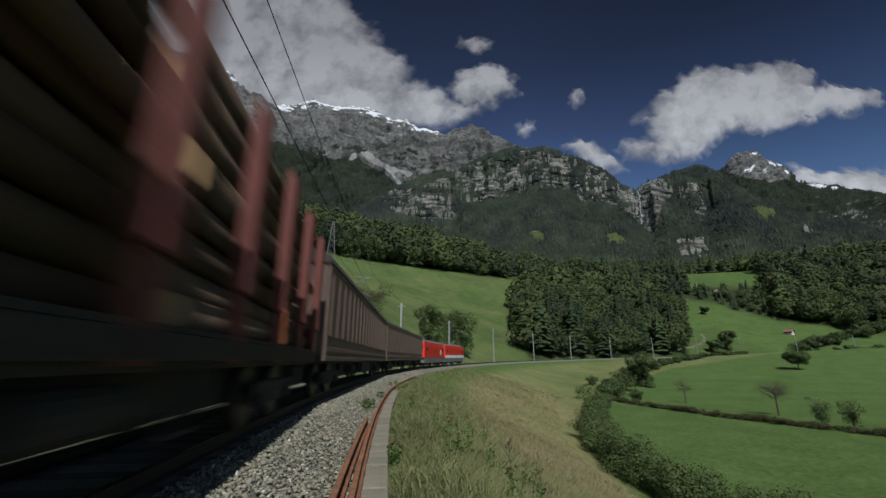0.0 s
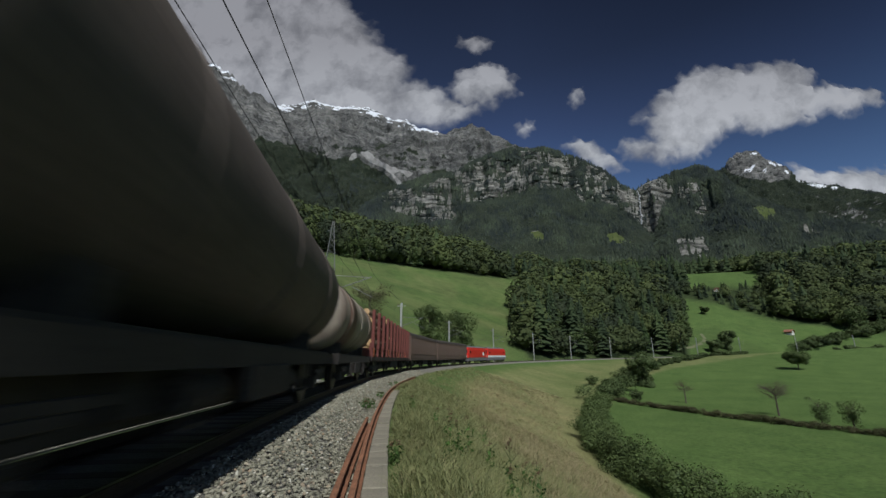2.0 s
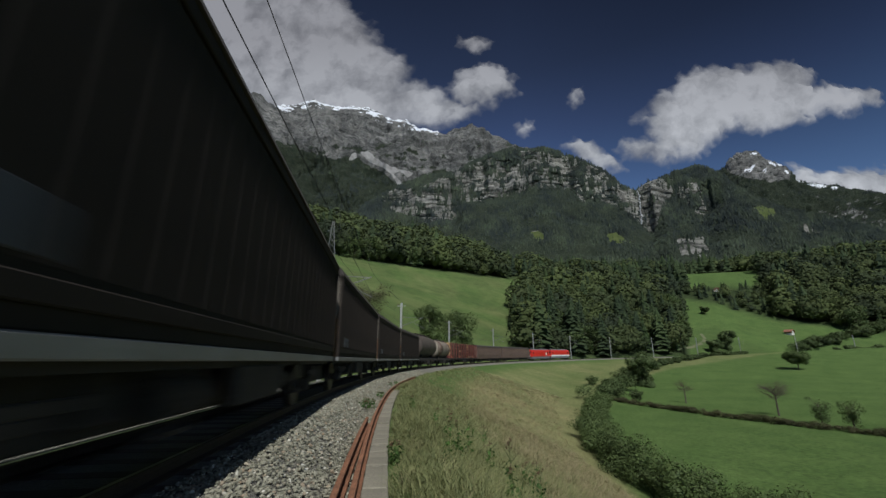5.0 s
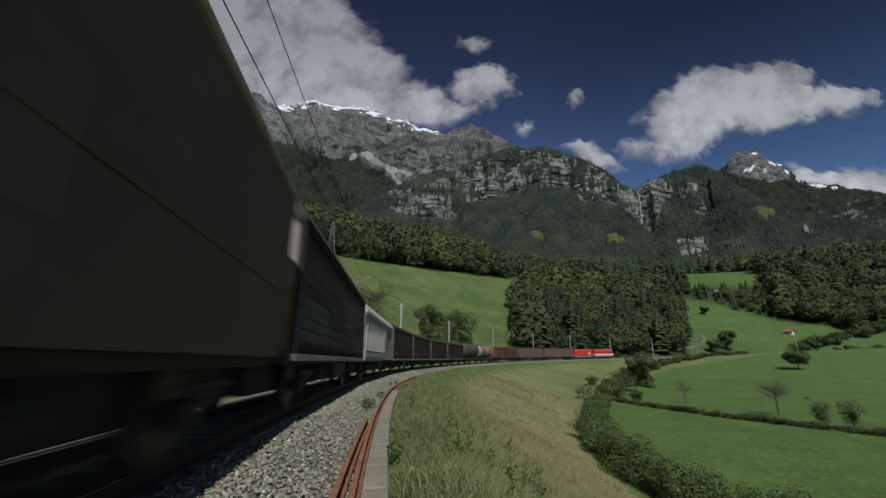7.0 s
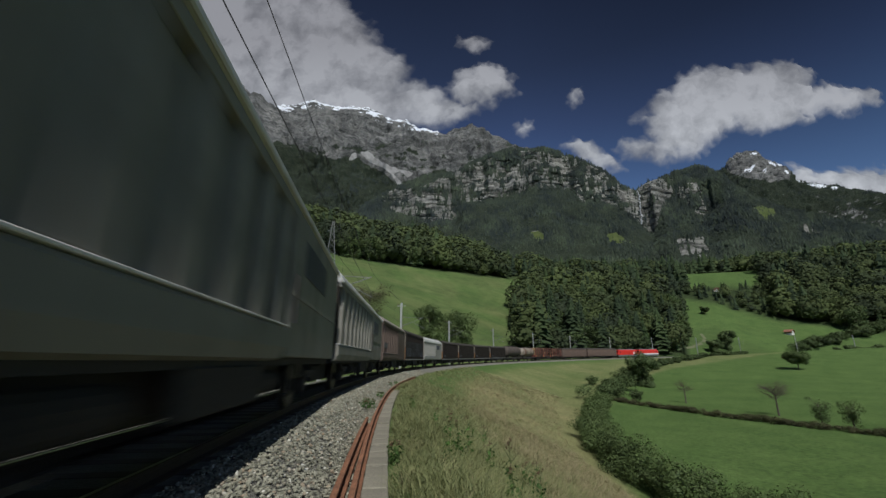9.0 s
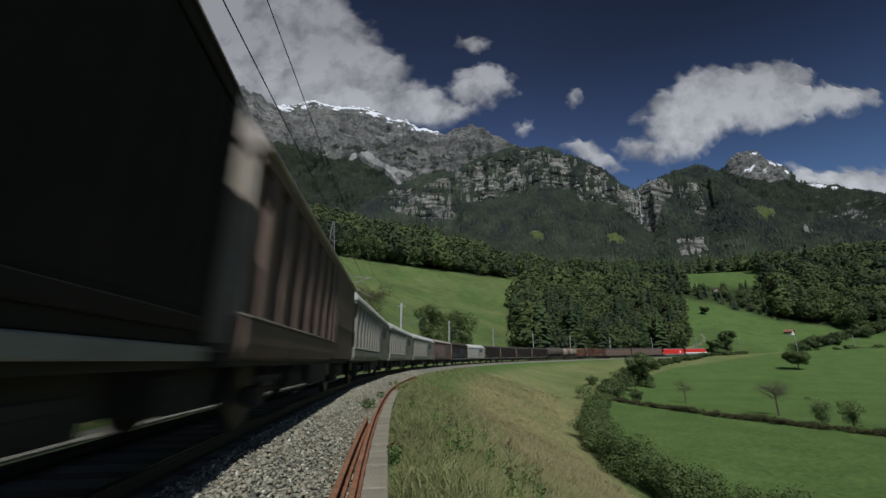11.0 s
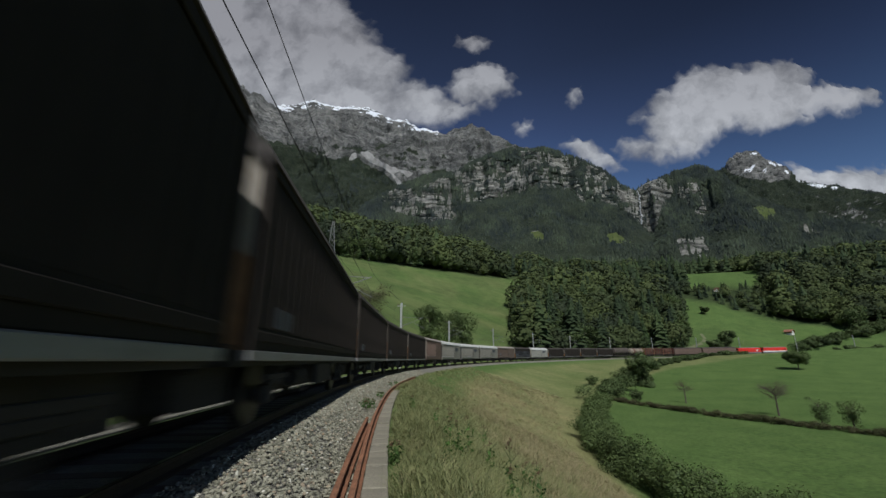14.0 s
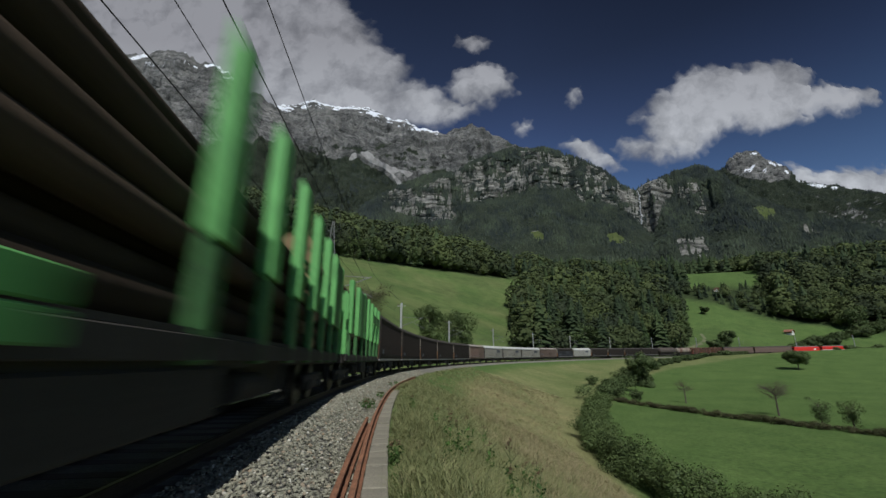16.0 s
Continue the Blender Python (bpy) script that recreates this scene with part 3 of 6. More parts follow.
def cliff_massif(nu=860, depth=1250.0, front=480.0):
    """The wooded mountainside: a forest slope, a cliff whose foot and brow rise and fall, a gorge, and woods up to the ridge."""
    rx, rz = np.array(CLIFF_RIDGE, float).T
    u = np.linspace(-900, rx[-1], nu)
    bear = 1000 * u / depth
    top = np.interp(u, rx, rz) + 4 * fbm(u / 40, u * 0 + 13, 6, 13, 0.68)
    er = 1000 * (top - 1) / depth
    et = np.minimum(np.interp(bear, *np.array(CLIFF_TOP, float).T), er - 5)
    eb = np.minimum(np.interp(bear, *np.array(CLIFF_FOOT, float).T), et - 8)
    gorge = 20 * np.exp(-((bear - 526) / 30) ** 2) + 10 * np.exp(-((bear - 632) / 10) ** 2) + 18 * np.exp(-((bear - 48) / 18) ** 2)
    yb = 950 + gorge + 45 * fbm(bear / 70, bear * 0, 4, 15)
    yt = yb + 26 + 14 * fbm(bear / 25, bear * 0, 4, 18)
    zb, zt = 1 + eb * yb / 1000, 1 + et * yt / 1000
    foot = ground_z(u * front / depth, 0 * u + front) - 8
    a, c, d = np.linspace(0, 1, 96, endpoint=False), np.linspace(0, 1, 84, endpoint=False), np.linspace(0, 1, 34)
    col = lambda p, q, t: p[:, None] + (q - p)[:, None] * t[None]
    one = 0 * u + 1
    y = np.concatenate([col(front * one, yb, a), col(yb, yt, c), col(yt, depth * one, d), (depth * 1.04 * one)[:, None]], 1)
    z = np.concatenate([col(foot, zb, a), col(zb, zt, c), col(zt, top, d), (top - 60)[:, None]], 1)
    U = np.repeat(u[:, None], y.shape[1], 1)
    x = U * y / depth
    slope = np.concatenate([np.sin(np.pi * a), 0 * c, 0.5 * np.sin(np.pi * d) ** 2, [0]])[None]
    wall = np.concatenate([sstep(0.85, 1, a), 0 * c + 1, sstep(0.35, 0, d), [0]])[None]
    b, e = mils(x, y, z)
    n = ridged(x / 130, y / 130 + 13, 6, 13) - 0.55
    z = z + slope * (n * 46 + 7 * fbm(x / 26, y / 26, 4, 16))
    rib = 16 * (ridged(b / 46, e / 300, 3, 22) - 0.5) + 5 * (ridged(b / 11, e / 120, 4, 23) - 0.5)
    strata = 5.5 * fbm(b / 60, z / 9.0, 3, 24) + 3.0 * fbm(b / 12, z / 3.5, 3, 26)
    y = y - wall * (rib + strata)
    w = np.repeat(np.linspace(0, 1, y.shape[1])[None], nu, 0)
    cov = cover_cliff(x, y, z, w, U)
    me = mesh_np("mountain_cliffs", np.stack([x, y, z], -1).reshape(-1, 3), grid_faces(nu, y.shape[1]), [MAT_CLIFF], True, cov)
    tagged(new("mountain_cliffs", me), "wooded mountainside with banded limestone cliffs", "mountain", kind="structure")
    return (x, y, z, w, U, cov)


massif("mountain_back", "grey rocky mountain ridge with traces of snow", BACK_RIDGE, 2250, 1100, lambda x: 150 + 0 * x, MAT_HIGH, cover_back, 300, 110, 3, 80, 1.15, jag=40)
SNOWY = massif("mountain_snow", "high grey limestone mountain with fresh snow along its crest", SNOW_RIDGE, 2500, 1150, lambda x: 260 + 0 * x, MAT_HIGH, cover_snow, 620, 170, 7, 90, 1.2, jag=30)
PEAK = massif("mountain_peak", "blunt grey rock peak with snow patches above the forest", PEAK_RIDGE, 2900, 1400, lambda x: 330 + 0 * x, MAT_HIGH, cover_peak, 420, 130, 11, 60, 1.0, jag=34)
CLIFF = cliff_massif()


def waterfall():
    """A thin fall of white water in the notch of the cliffs."""
    x, y, z, w, U, cov = CLIFF
    i = int(np.argmin(np.abs(U[:, 0] - 656)))
    e = mils(x[i], y[i], z[i])[1]
    j = np.where((e > 345) & (e < 440))[0]
    r = np.random.RandomState(2)
    L = [(x[i, k] + r.normal() * 1.2, y[i, k] - 5.0, z[i, k] + 1.5, 0.8 + r.uniform(0, 1.0)) for k in j]
    v = [p for a in L for p in ((a[0] - a[3], a[1], a[2]), (a[0], a[1] - 1.5, a[2]), (a[0] + a[3], a[1], a[2]))]
    f = []
    for k in range(len(L) - 1):
        f += [(3 * k, 3 * k + 1, 3 * k + 4, 3 * k + 3), (3 * k + 1, 3 * k + 2, 3 * k + 5, 3 * k + 4)]
    me = mesh_np("waterfall", np.array(v), np.array(f), [surf("falling_water", (0.30, 0.31, 0.32), (0.55, 0.56, 0.57), 0.2, 0.5, relief=0.3, dist=0.5, stretch=(3, 3, 0.3))], True)
    tagged(new("waterfall", me), "thin white waterfall in a notch of the cliffs", "waterfall", kind="structure")


waterfall()


# ---- train ----
MAT_FRAME = surf("grimy_underframe", (0.020, 0.018, 0.016), (0.062, 0.056, 0.049), 4, 0.85, 0.2, dirt=(0.05, 0.035, 0.025), dirt_amount=0.3)
MAT_WHEEL = surf("wheel_steel", (0.03, 0.025, 0.02), (0.10, 0.09, 0.08), 4, 0.5, 0.7)
MAT_SILL = surf("bare_sill", (0.19, 0.187, 0.18), (0.31, 0.305, 0.29), 3, 0.55, 0.3, dirt=(0.14, 0.11, 0.09), dirt_amount=0.4)
MAT_DARK = surf("brown_black_panel", (0.012, 0.010, 0.0082), (0.026, 0.0215, 0.018), 2, 0.8, spec=0.15, dirt=(0.045, 0.034, 0.027), dirt_amount=0.45, stretch=(1, 2.5, 0.22))
MAT_BROWN = surf("faded_brown_panel", (0.10, 0.065, 0.05), (0.17, 0.115, 0.09), 2, 0.7, dirt=(0.06, 0.045, 0.035), dirt_amount=0.5, stretch=(1, 1, 0.3))
MAT_BROWN2 = surf("dull_brown_panel", (0.080, 0.055, 0.043), (0.14, 0.10, 0.078), 2, 0.7, dirt=(0.05, 0.04, 0.033), dirt_amount=0.5, stretch=(1, 1, 0.3))
MAT_WHITE = surf("pale_grey_panel", (0.22, 0.212, 0.185), (0.34, 0.33, 0.29), 2, 0.6, dirt=(0.15, 0.14, 0.12), dirt_amount=0.5, stretch=(1, 1, 0.3))
MAT_ROOF = surf("pale_roof", (0.42, 0.41, 0.38), (0.62, 0.61, 0.57), 2, 0.55, dirt=(0.2, 0.18, 0.15), dirt_amount=0.4)
MAT_DROOF = surf("dark_roof", (0.03, 0.025, 0.021), (0.068, 0.057, 0.049), 2, 0.7)
MAT_ORANGE = surf("rusty_orange_post", (0.18, 0.092, 0.040), (0.30, 0.162, 0.075), 5, 0.75, dirt=(0.10, 0.05, 0.03))
MAT_PALE = surf("pale_end_wall", (0.20, 0.175, 0.145), (0.31, 0.28, 0.235), 4, 0.75, dirt=(0.2, 0.15, 0.1))
MAT_RED = surf("engine_red", (0.50, 0.018, 0.012), (0.62, 0.035, 0.022), 3, 0.4, dirt=(0.25, 0.03, 0.02), dirt_amount=0.3)
MAT_GREY = surf("engine_grey", (0.10, 0.10, 0.10), (0.18, 0.18, 0.18), 3, 0.6)
MAT_LIGHT = surf("engine_stripe", (0.6, 0.6, 0.58), (0.75, 0.75, 0.72), 3, 0.5)
MAT_STAKE_RED = surf("stake_red", (0.115, 0.032, 0.027), (0.19, 0.058, 0.045), 4, 0.7, dirt=(0.08, 0.03, 0.02))
MAT_GREEN = surf("stake_green", (0.105, 0.32, 0.085), (0.16, 0.42, 0.125), 3, 0.55, dirt=(0.06, 0.17, 0.05), dirt_amount=0.4)
# darker copy of the stake green: shade on feet and plates put into colour
MAT_GREEN_SHADE = surf("shaded_stake_green", (0.04, 0.12, 0.035), (0.07, 0.19, 0.055), 3, 0.6, dirt=(0.035, 0.06, 0.03), dirt_amount=0.6)
MAT_ORANGE2 = surf("orange_plate", (0.50, 0.12, 0.05), (0.65, 0.20, 0.09), 4, 0.6)
MAT_ROOF2 = surf("worn_roof", (0.24, 0.20, 0.17), (0.42, 0.37, 0.32), 2, 0.6, dirt=(0.12, 0.09, 0.07))
MAT_WHITE2 = surf("olive_grey_panel", (0.170, 0.160, 0.133), (0.250, 0.237, 0.198), 2, 0.6, dirt=(0.085, 0.074, 0.058), dirt_amount=0.6, stretch=(1, 1, 0.3))
MAT_CREAM = surf("tank_cream", (0.25, 0.22, 0.17), (0.36, 0.315, 0.25), 2, 0.55, spec=0.3, relief=0.05, dirt=(0.085, 0.042, 0.030), dirt_amount=0.9, stretch=(0.10, 0.36, 0.10))
MAT_TANKR = surf("tank_rust_band", (0.085, 0.042, 0.030), (0.15, 0.078, 0.055), 2, 0.6, spec=0.25, dirt=(0.19, 0.15, 0.11), dirt_amount=0.4)
MAT_TANKB = surf("tank_brown", (0.05, 0.04, 0.034), (0.105, 0.085, 0.07), 2, 0.65, spec=0.2)
MAT_BARK = surf("log_bark", (0.055, 0.035, 0.024), (0.14, 0.092, 0.06), 5, 0.9, relief=0.8, dist=0.02, vary=0.3, island=0.3)
MAT_CUT = surf("cut_wood", (0.36, 0.23, 0.11), (0.55, 0.37, 0.19), 8, 0.8, island=0.25)
MAT_BARK_D = surf("dark_log_bark", (0.028, 0.020, 0.014), (0.085, 0.060, 0.042), 5, 0.95, relief=0.8, dist=0.02, vary=0.3, spec=0.1)
MAT_CUT_D = surf("weathered_cut_wood", (0.14, 0.09, 0.045), (0.27, 0.18, 0.095), 8, 0.85)
MAT_PLATE = surf("label_plate_paint", (0.048, 0.052, 0.065), (0.080, 0.088, 0.105), 4, 0.6, dirt=(0.07, 0.065, 0.06))
MAT_NAVY = surf("navy_panel", (0.030, 0.036, 0.048), (0.058, 0.066, 0.085), 3, 0.6, dirt=(0.06, 0.06, 0.055))
MAT_SLATE = surf("slate_planks", (0.021, 0.022, 0.025), (0.058, 0.062, 0.070), 2, 0.7, spec=0.2, stretch=(1, 0.3, 1), vary=0.65, big=0.6)
MAT_GLASS = surf("dark_window", (0.01, 0.012, 0.015), (0.03, 0.035, 0.04), 1, 0.08)


def wheels(w, ys, r=0.46):
    for y in ys:
        ax = part("wheelset", rod(bmesh.new(), (-0.95, 0, 0), (0.95, 0, 0), 0.09, 10), MAT_WHEEL, w)
        ax.location = (0, y, r)
        for sx in (-1, 1):
            bm = rod(bmesh.new(), (sx * 0.69, 0, 0), (sx * 0.725, 0, 0), r + 0.028, 28)
            rod(bm, (sx * 0.72, 0, 0), (sx * 0.82, 0, 0), r, 28)
            rod(bm, (sx * 0.81, 0, 0), (sx * 0.85, 0, 0), r * 0.3, 14)
            part("wheel", bm, MAT_WHEEL, ax)
        for sx in (-1, 1):
            part("axle_box", boxes((sx * 0.92, sx * 1.14, y - 0.16, y + 0.16, r - 0.14, r + 0.16, 0.03)) if sx > 0 else boxes((-1.14, -0.92, y - 0.16, y + 0.16, r - 0.14, r + 0.16, 0.03)), MAT_FRAME, w)


def buffers(w, half):
    for sy in (-1, 1):
        for sx in (-0.875, 0.875):
            bm = rod(bmesh.new(), (sx, sy * (half - 0.62), 1.06), (sx, sy * (half - 0.08), 1.06), 0.09, 12)
            rod(bm, (sx, sy * (half - 0.08), 1.06), (sx, sy * (half - 0.02), 1.06), 0.22, 16)
            part("buffer", bm, MAT_FRAME, w)


def running_gear(w, L, bogies):
    if bogies:
        piv = L * 0.36
        for sy in (-1, 1):
            c = sy * piv
            wheels(w, (c - 0.9, c + 0.9))
            for sx in (-1, 1):
                a, b = sorted((sx * 0.96, sx * 1.10))
                part("bogie_frame", boxes((a, b, c - 1.3, c + 1.3, 0.52, 0.70, 0.03), (a, b, c - 0.45, c + 0.45, 0.34, 0.55, 0.03)), MAT_FRAME, w)
    else:
        wheels(w, (-L * 0.31, L * 0.31), 0.48)
        for sy in (-1, 1):
            for sx in (-1, 1):
                a, b = sorted((sx * 1.16, sx * 1.22))
                part("leaf_spring", boxes((a, b, sy * L * 0.31 - 0.6, sy * L * 0.31 + 0.6, 0.72, 0.80, 0.01), (a, b, sy * L * 0.31 - 0.35, sy * L * 0.31 + 0.35, 0.64, 0.72, 0.01)), MAT_FRAME, w)


def van_roof(h_eave, h_top, half, n=9):
    pts = []
    for i in range(n):
        a = math.pi * i / (n - 1)
        pts.append((half * math.cos(a), h_eave + (h_top - h_eave) * math.sin(a) ** 0.8))
    return pts


def shared(name, mat, *bx):
    me = bpy.data.meshes.new(name)
    bm = boxes(*bx)
    bm.to_mesh(me)
    bm.free()
    me.materials.append(mat)
    return me


def under_boxes(w, L, h):
    """Floor frame, brake gear and tool boxes hung below the sills."""
    part("floor_frame", boxes((-1.24, 1.24, -h, h, 0.93, 1.2)), MAT_FRAME, w)
    part("centre_frame", boxes((-0.8, 0.8, -L * 0.21, L * 0.21, 0.50, 0.94, 0.03)), MAT_FRAME, w)
    part("brake_frame", boxes((-0.62, 0.62, -h, h, 0.40, 0.93, 0.02)), MAT_FRAME, w)
    for y in (-L * 0.14, L * 0.13):
        part("air_tank", rod(bmesh.new(), (0.95, y - 0.5, 0.68), (0.95, y + 0.5, 0.68), 0.17, 14), MAT_FRAME, w)
    part("brake_cylinder", rod(bmesh.new(), (0.3, -L * 0.24, 0.6), (0.3, -L * 0.17, 0.6), 0.2, 14), MAT_FRAME, w)
    for sx in (-1, 1):
        a, b = sorted((sx * 1.12, sx * 1.28))
        part("tool_box", boxes((a, b, -L * 0.08, L * 0.06, 0.5, 0.95, 0.02)), MAT_FRAME, w)
        for y in (-L * 0.18, L * 0.17):
            part("step_iron", boxes((a, b, y - 0.25, y + 0.25, 0.42, 0.46), (b - 0.03 if sx > 0 else a, b if sx > 0 else a + 0.03, y - 0.25, y - 0.21, 0.42, 0.95), (b - 0.03 if sx > 0 else a, b if sx > 0 else a + 0.03, y + 0.21, y + 0.25, 0.42, 0.95)), MAT_FRAME, w)


def sliding_van(L, body, roof, label, sill_mat, panels=4, ribs=0, eave=3.72, top=4.22, end_mat=None, bogies=False, sill_top=1.13, skirt=1.22, low_mat=None, plate=False, planks=None):
    """A covered wagon with sliding walls, round-shouldered roof, sills, end posts and running gear."""
    w = thing("covered_wagon", label, "freight wagon", "wagons of the train")
    h = L / 2 - 0.55
    under_boxes(w, L, h)
    for sx in (-1, 1):
        a, b = sorted((sx * 1.30, sx * 1.41))
        part("sill", boxes((a, b, -h, h, 1.0, sill_top, 0.012)), sill_mat, w)
    for sy in (-1, 1):
        a, b = sorted((sy * h, sy * (h - 0.08)))
        part("end_wall", boxes((-1.34, 1.34, a, b, 2.35, eave + 0.2)), end_mat or body, w)
        part("lower_end_wall", boxes((-1.34, 1.34, a, b, 1.13, 2.345)), low_mat or end_mat or body, w)
        c, d = sorted((sy * h, sy * (h + 0.05)))
        for x in (-0.75, 0.75):
            part("end_stiffener", boxes((x - 0.06, x + 0.06, c, d, 1.2, eave + 0.1)), low_mat or end_mat or body, w)
    pl = (2 * h - 0.3) / panels
    k = ribs or 7
    wd = pl / k * (0.24 if ribs else 0.07)
    rib = shared("rib", body, (0, 0.05 if ribs else 0.035, -wd, wd, skirt + (0.45 if ribs else 0.2), eave - 0.22, 0.012))
    for sx in (-1, 1):
        a, b = sorted((sx * 1.30, sx * 1.375))
        pan = shared("sliding_panel", body, (a, b, 0.012, pl - 0.012, sill_top + 0.004, eave, 0.01))
        a2, b2 = sorted((sx * 1.376, sx * 1.415))
        rail = shared("panel_rail", body, (a2, b2, 0.02, pl - 0.02, 0, 0.13, 0.01))
        for i in range(panels):
            y0 = -h + 0.15 + i * pl
            p = part("sliding_panel", pan, None, w)
            p.location = (0, y0, 0)
            for zz in (skirt + 0.03, eave - 0.17):
                o = part("panel_rail", rail, None, p)
                o.location = (0, 0, zz)
            if sx > 0:
                for j in range(k):
                    o = part("rib", rib, None, p)
                    o.location = (1.376, (j + 0.5) * pl / k, 0)
        for sy in (-1, 1):
            a, b = sorted((sx * 1.28, sx * 1.41))
            c, d = sorted((sy * (h - 0.14), sy * h))
            part("corner_post", boxes((a, b, c, d, sill_top, eave)), body, w)
    if planks:
        pk = shared("plank", planks, (1.376, 1.40, 0.03, pl - 0.03, 0, 0.21, 0.012))
        for i in range(panels):
            for j in range(7):
                part("plank", pk, None, w).location = (0, -h + 0.15 + i * pl, 1.38 + j * 0.225)
    if plate:
        part("label_plate", boxes((1.377, 1.40, -L / 2 + 1.5, -L / 2 + 2.4, 1.46, 1.76, 0.008)), MAT_PLATE, w, "pale blue-grey label plate")
    part("roof", extrude_profile(van_roof(eave, top, 1.43) + [(-1.30, eave - 0.02), (1.30, eave - 0.02)], -h - 0.06, h + 0.06), roof, w)
    running_gear(w, L, bogies)
    buffers(w, L / 2)
    return w


def ribbed_van(L, body, roof, label, bays=8, eave=3.5, top=4.2, door=5.4, end_mat=None, plate=None, hatch=False):
    """A covered wagon with a ribbed side wall over a proud skirt, and a smooth flush door towards its front."""
    w = thing("covered_wagon", label, "freight wagon", "wagons of the train")
    h = L / 2 - 0.5
    under_boxes(w, L, h)
    split = h - door
    bay = (split + h - 0.2) / bays
    for sy in (-1, 1):
        a, b = sorted((sy * h, sy * (h - 0.08)))
        part("end_wall", boxes((-1.33, 1.33, a, b, 1.1, eave + 0.2)), end_mat or body, w)
        c, d = sorted((sy * h, sy * (h + 0.05)))
        for x in (-0.75, 0.75):
            part("end_stiffener", boxes((x - 0.06, x + 0.06, c, d, 1.2, eave + 0.1)), end_mat or body, w)
    for sx in (-1, 1):
        wall, rib, proud = sorted((sx * 1.21, sx * 1.26)), sorted((sx * 1.26, sx * 1.40)), sorted((sx * 1.27, sx * 1.405))
        part("skirt", extrude_profile([(sx * 1.22, 1.0), (sx * 1.36, 1.04), (sx * 1.425, 1.20), (sx * 1.425, 1.46), (sx * 1.40, 1.50), (sx * 1.22, 1.50)][::sx], -h, split), body, w)
        part("ledge", boxes((*sorted((sx * 1.30, sx * 1.438)), -h, split, 1.505, 1.53, 0.006)), roof, w)
        part("side_wall", boxes((*wall, -h, split, 1.54, eave)), body, w)
        me = shared("rib", body, (*rib, -bay * 0.19, bay * 0.19, 1.535, eave - 0.16, 0.02))
        for i in range(bays):
            part("rib", me, None, w).location = (0, -h + 0.2 + (i + 0.5) * bay, 0)
        part("top_rail", boxes((*rib, -h, split, eave - 0.155, eave, 0.01)), body, w)
        dr = part("door", boxes((*proud, split + 0.02, h - 0.02, 1.06, eave, 0.02)), body, w)
        f0, f1 = sorted((sx * 1.406, sx * 1.425))
        part("door_rail", boxes((f0, f1, split + 0.05, h - 0.05, 2.02, 2.09, 0.006)), body, dr)
        part("door_handle", boxes((f0, f1 + 0.03 if sx > 0 else f1, split + 0.3, split + 0.36, 1.6, 2.4, 0.01)), MAT_FRAME, dr)
        if hatch:
            part("vent_hatch", boxes((f0, f1, split + 1.0, split + 3.4, 2.50, 3.15, 0.01)), MAT_NAVY, dr, "dark blue-grey panel high on the door")
        if plate:
            part("label_plate", boxes((*sorted((sx * 1.402, sx * 1.415)), plate[0], plate[1], 1.88, 2.25, 0.004)), MAT_PLATE, w, "blue-grey label plate")
            for i in range(4):
                part("text_bar", boxes((*sorted((sx * 1.4155, sx * 1.418)), plate[0] + 0.1, plate[1] - 0.1 - 0.12 * i, 1.94 + i * 0.075, 1.965 + i * 0.075)), MAT_WHITE2, w)
        part("gutter", boxes((*sorted((sx * 1.38, sx * 1.46)), -h - 0.05, h + 0.05, eave + 0.004, eave + 0.10, 0.02)), roof, w)
    part("roof", extrude_profile(van_roof(eave, top, 1.42, 13) + [(-1.30, eave - 0.02), (1.30, eave - 0.02)], -h - 0.06, h + 0.06), roof, w, smooth=False)
    running_gear(w, L, False)
    buffers(w, L / 2)
    return w


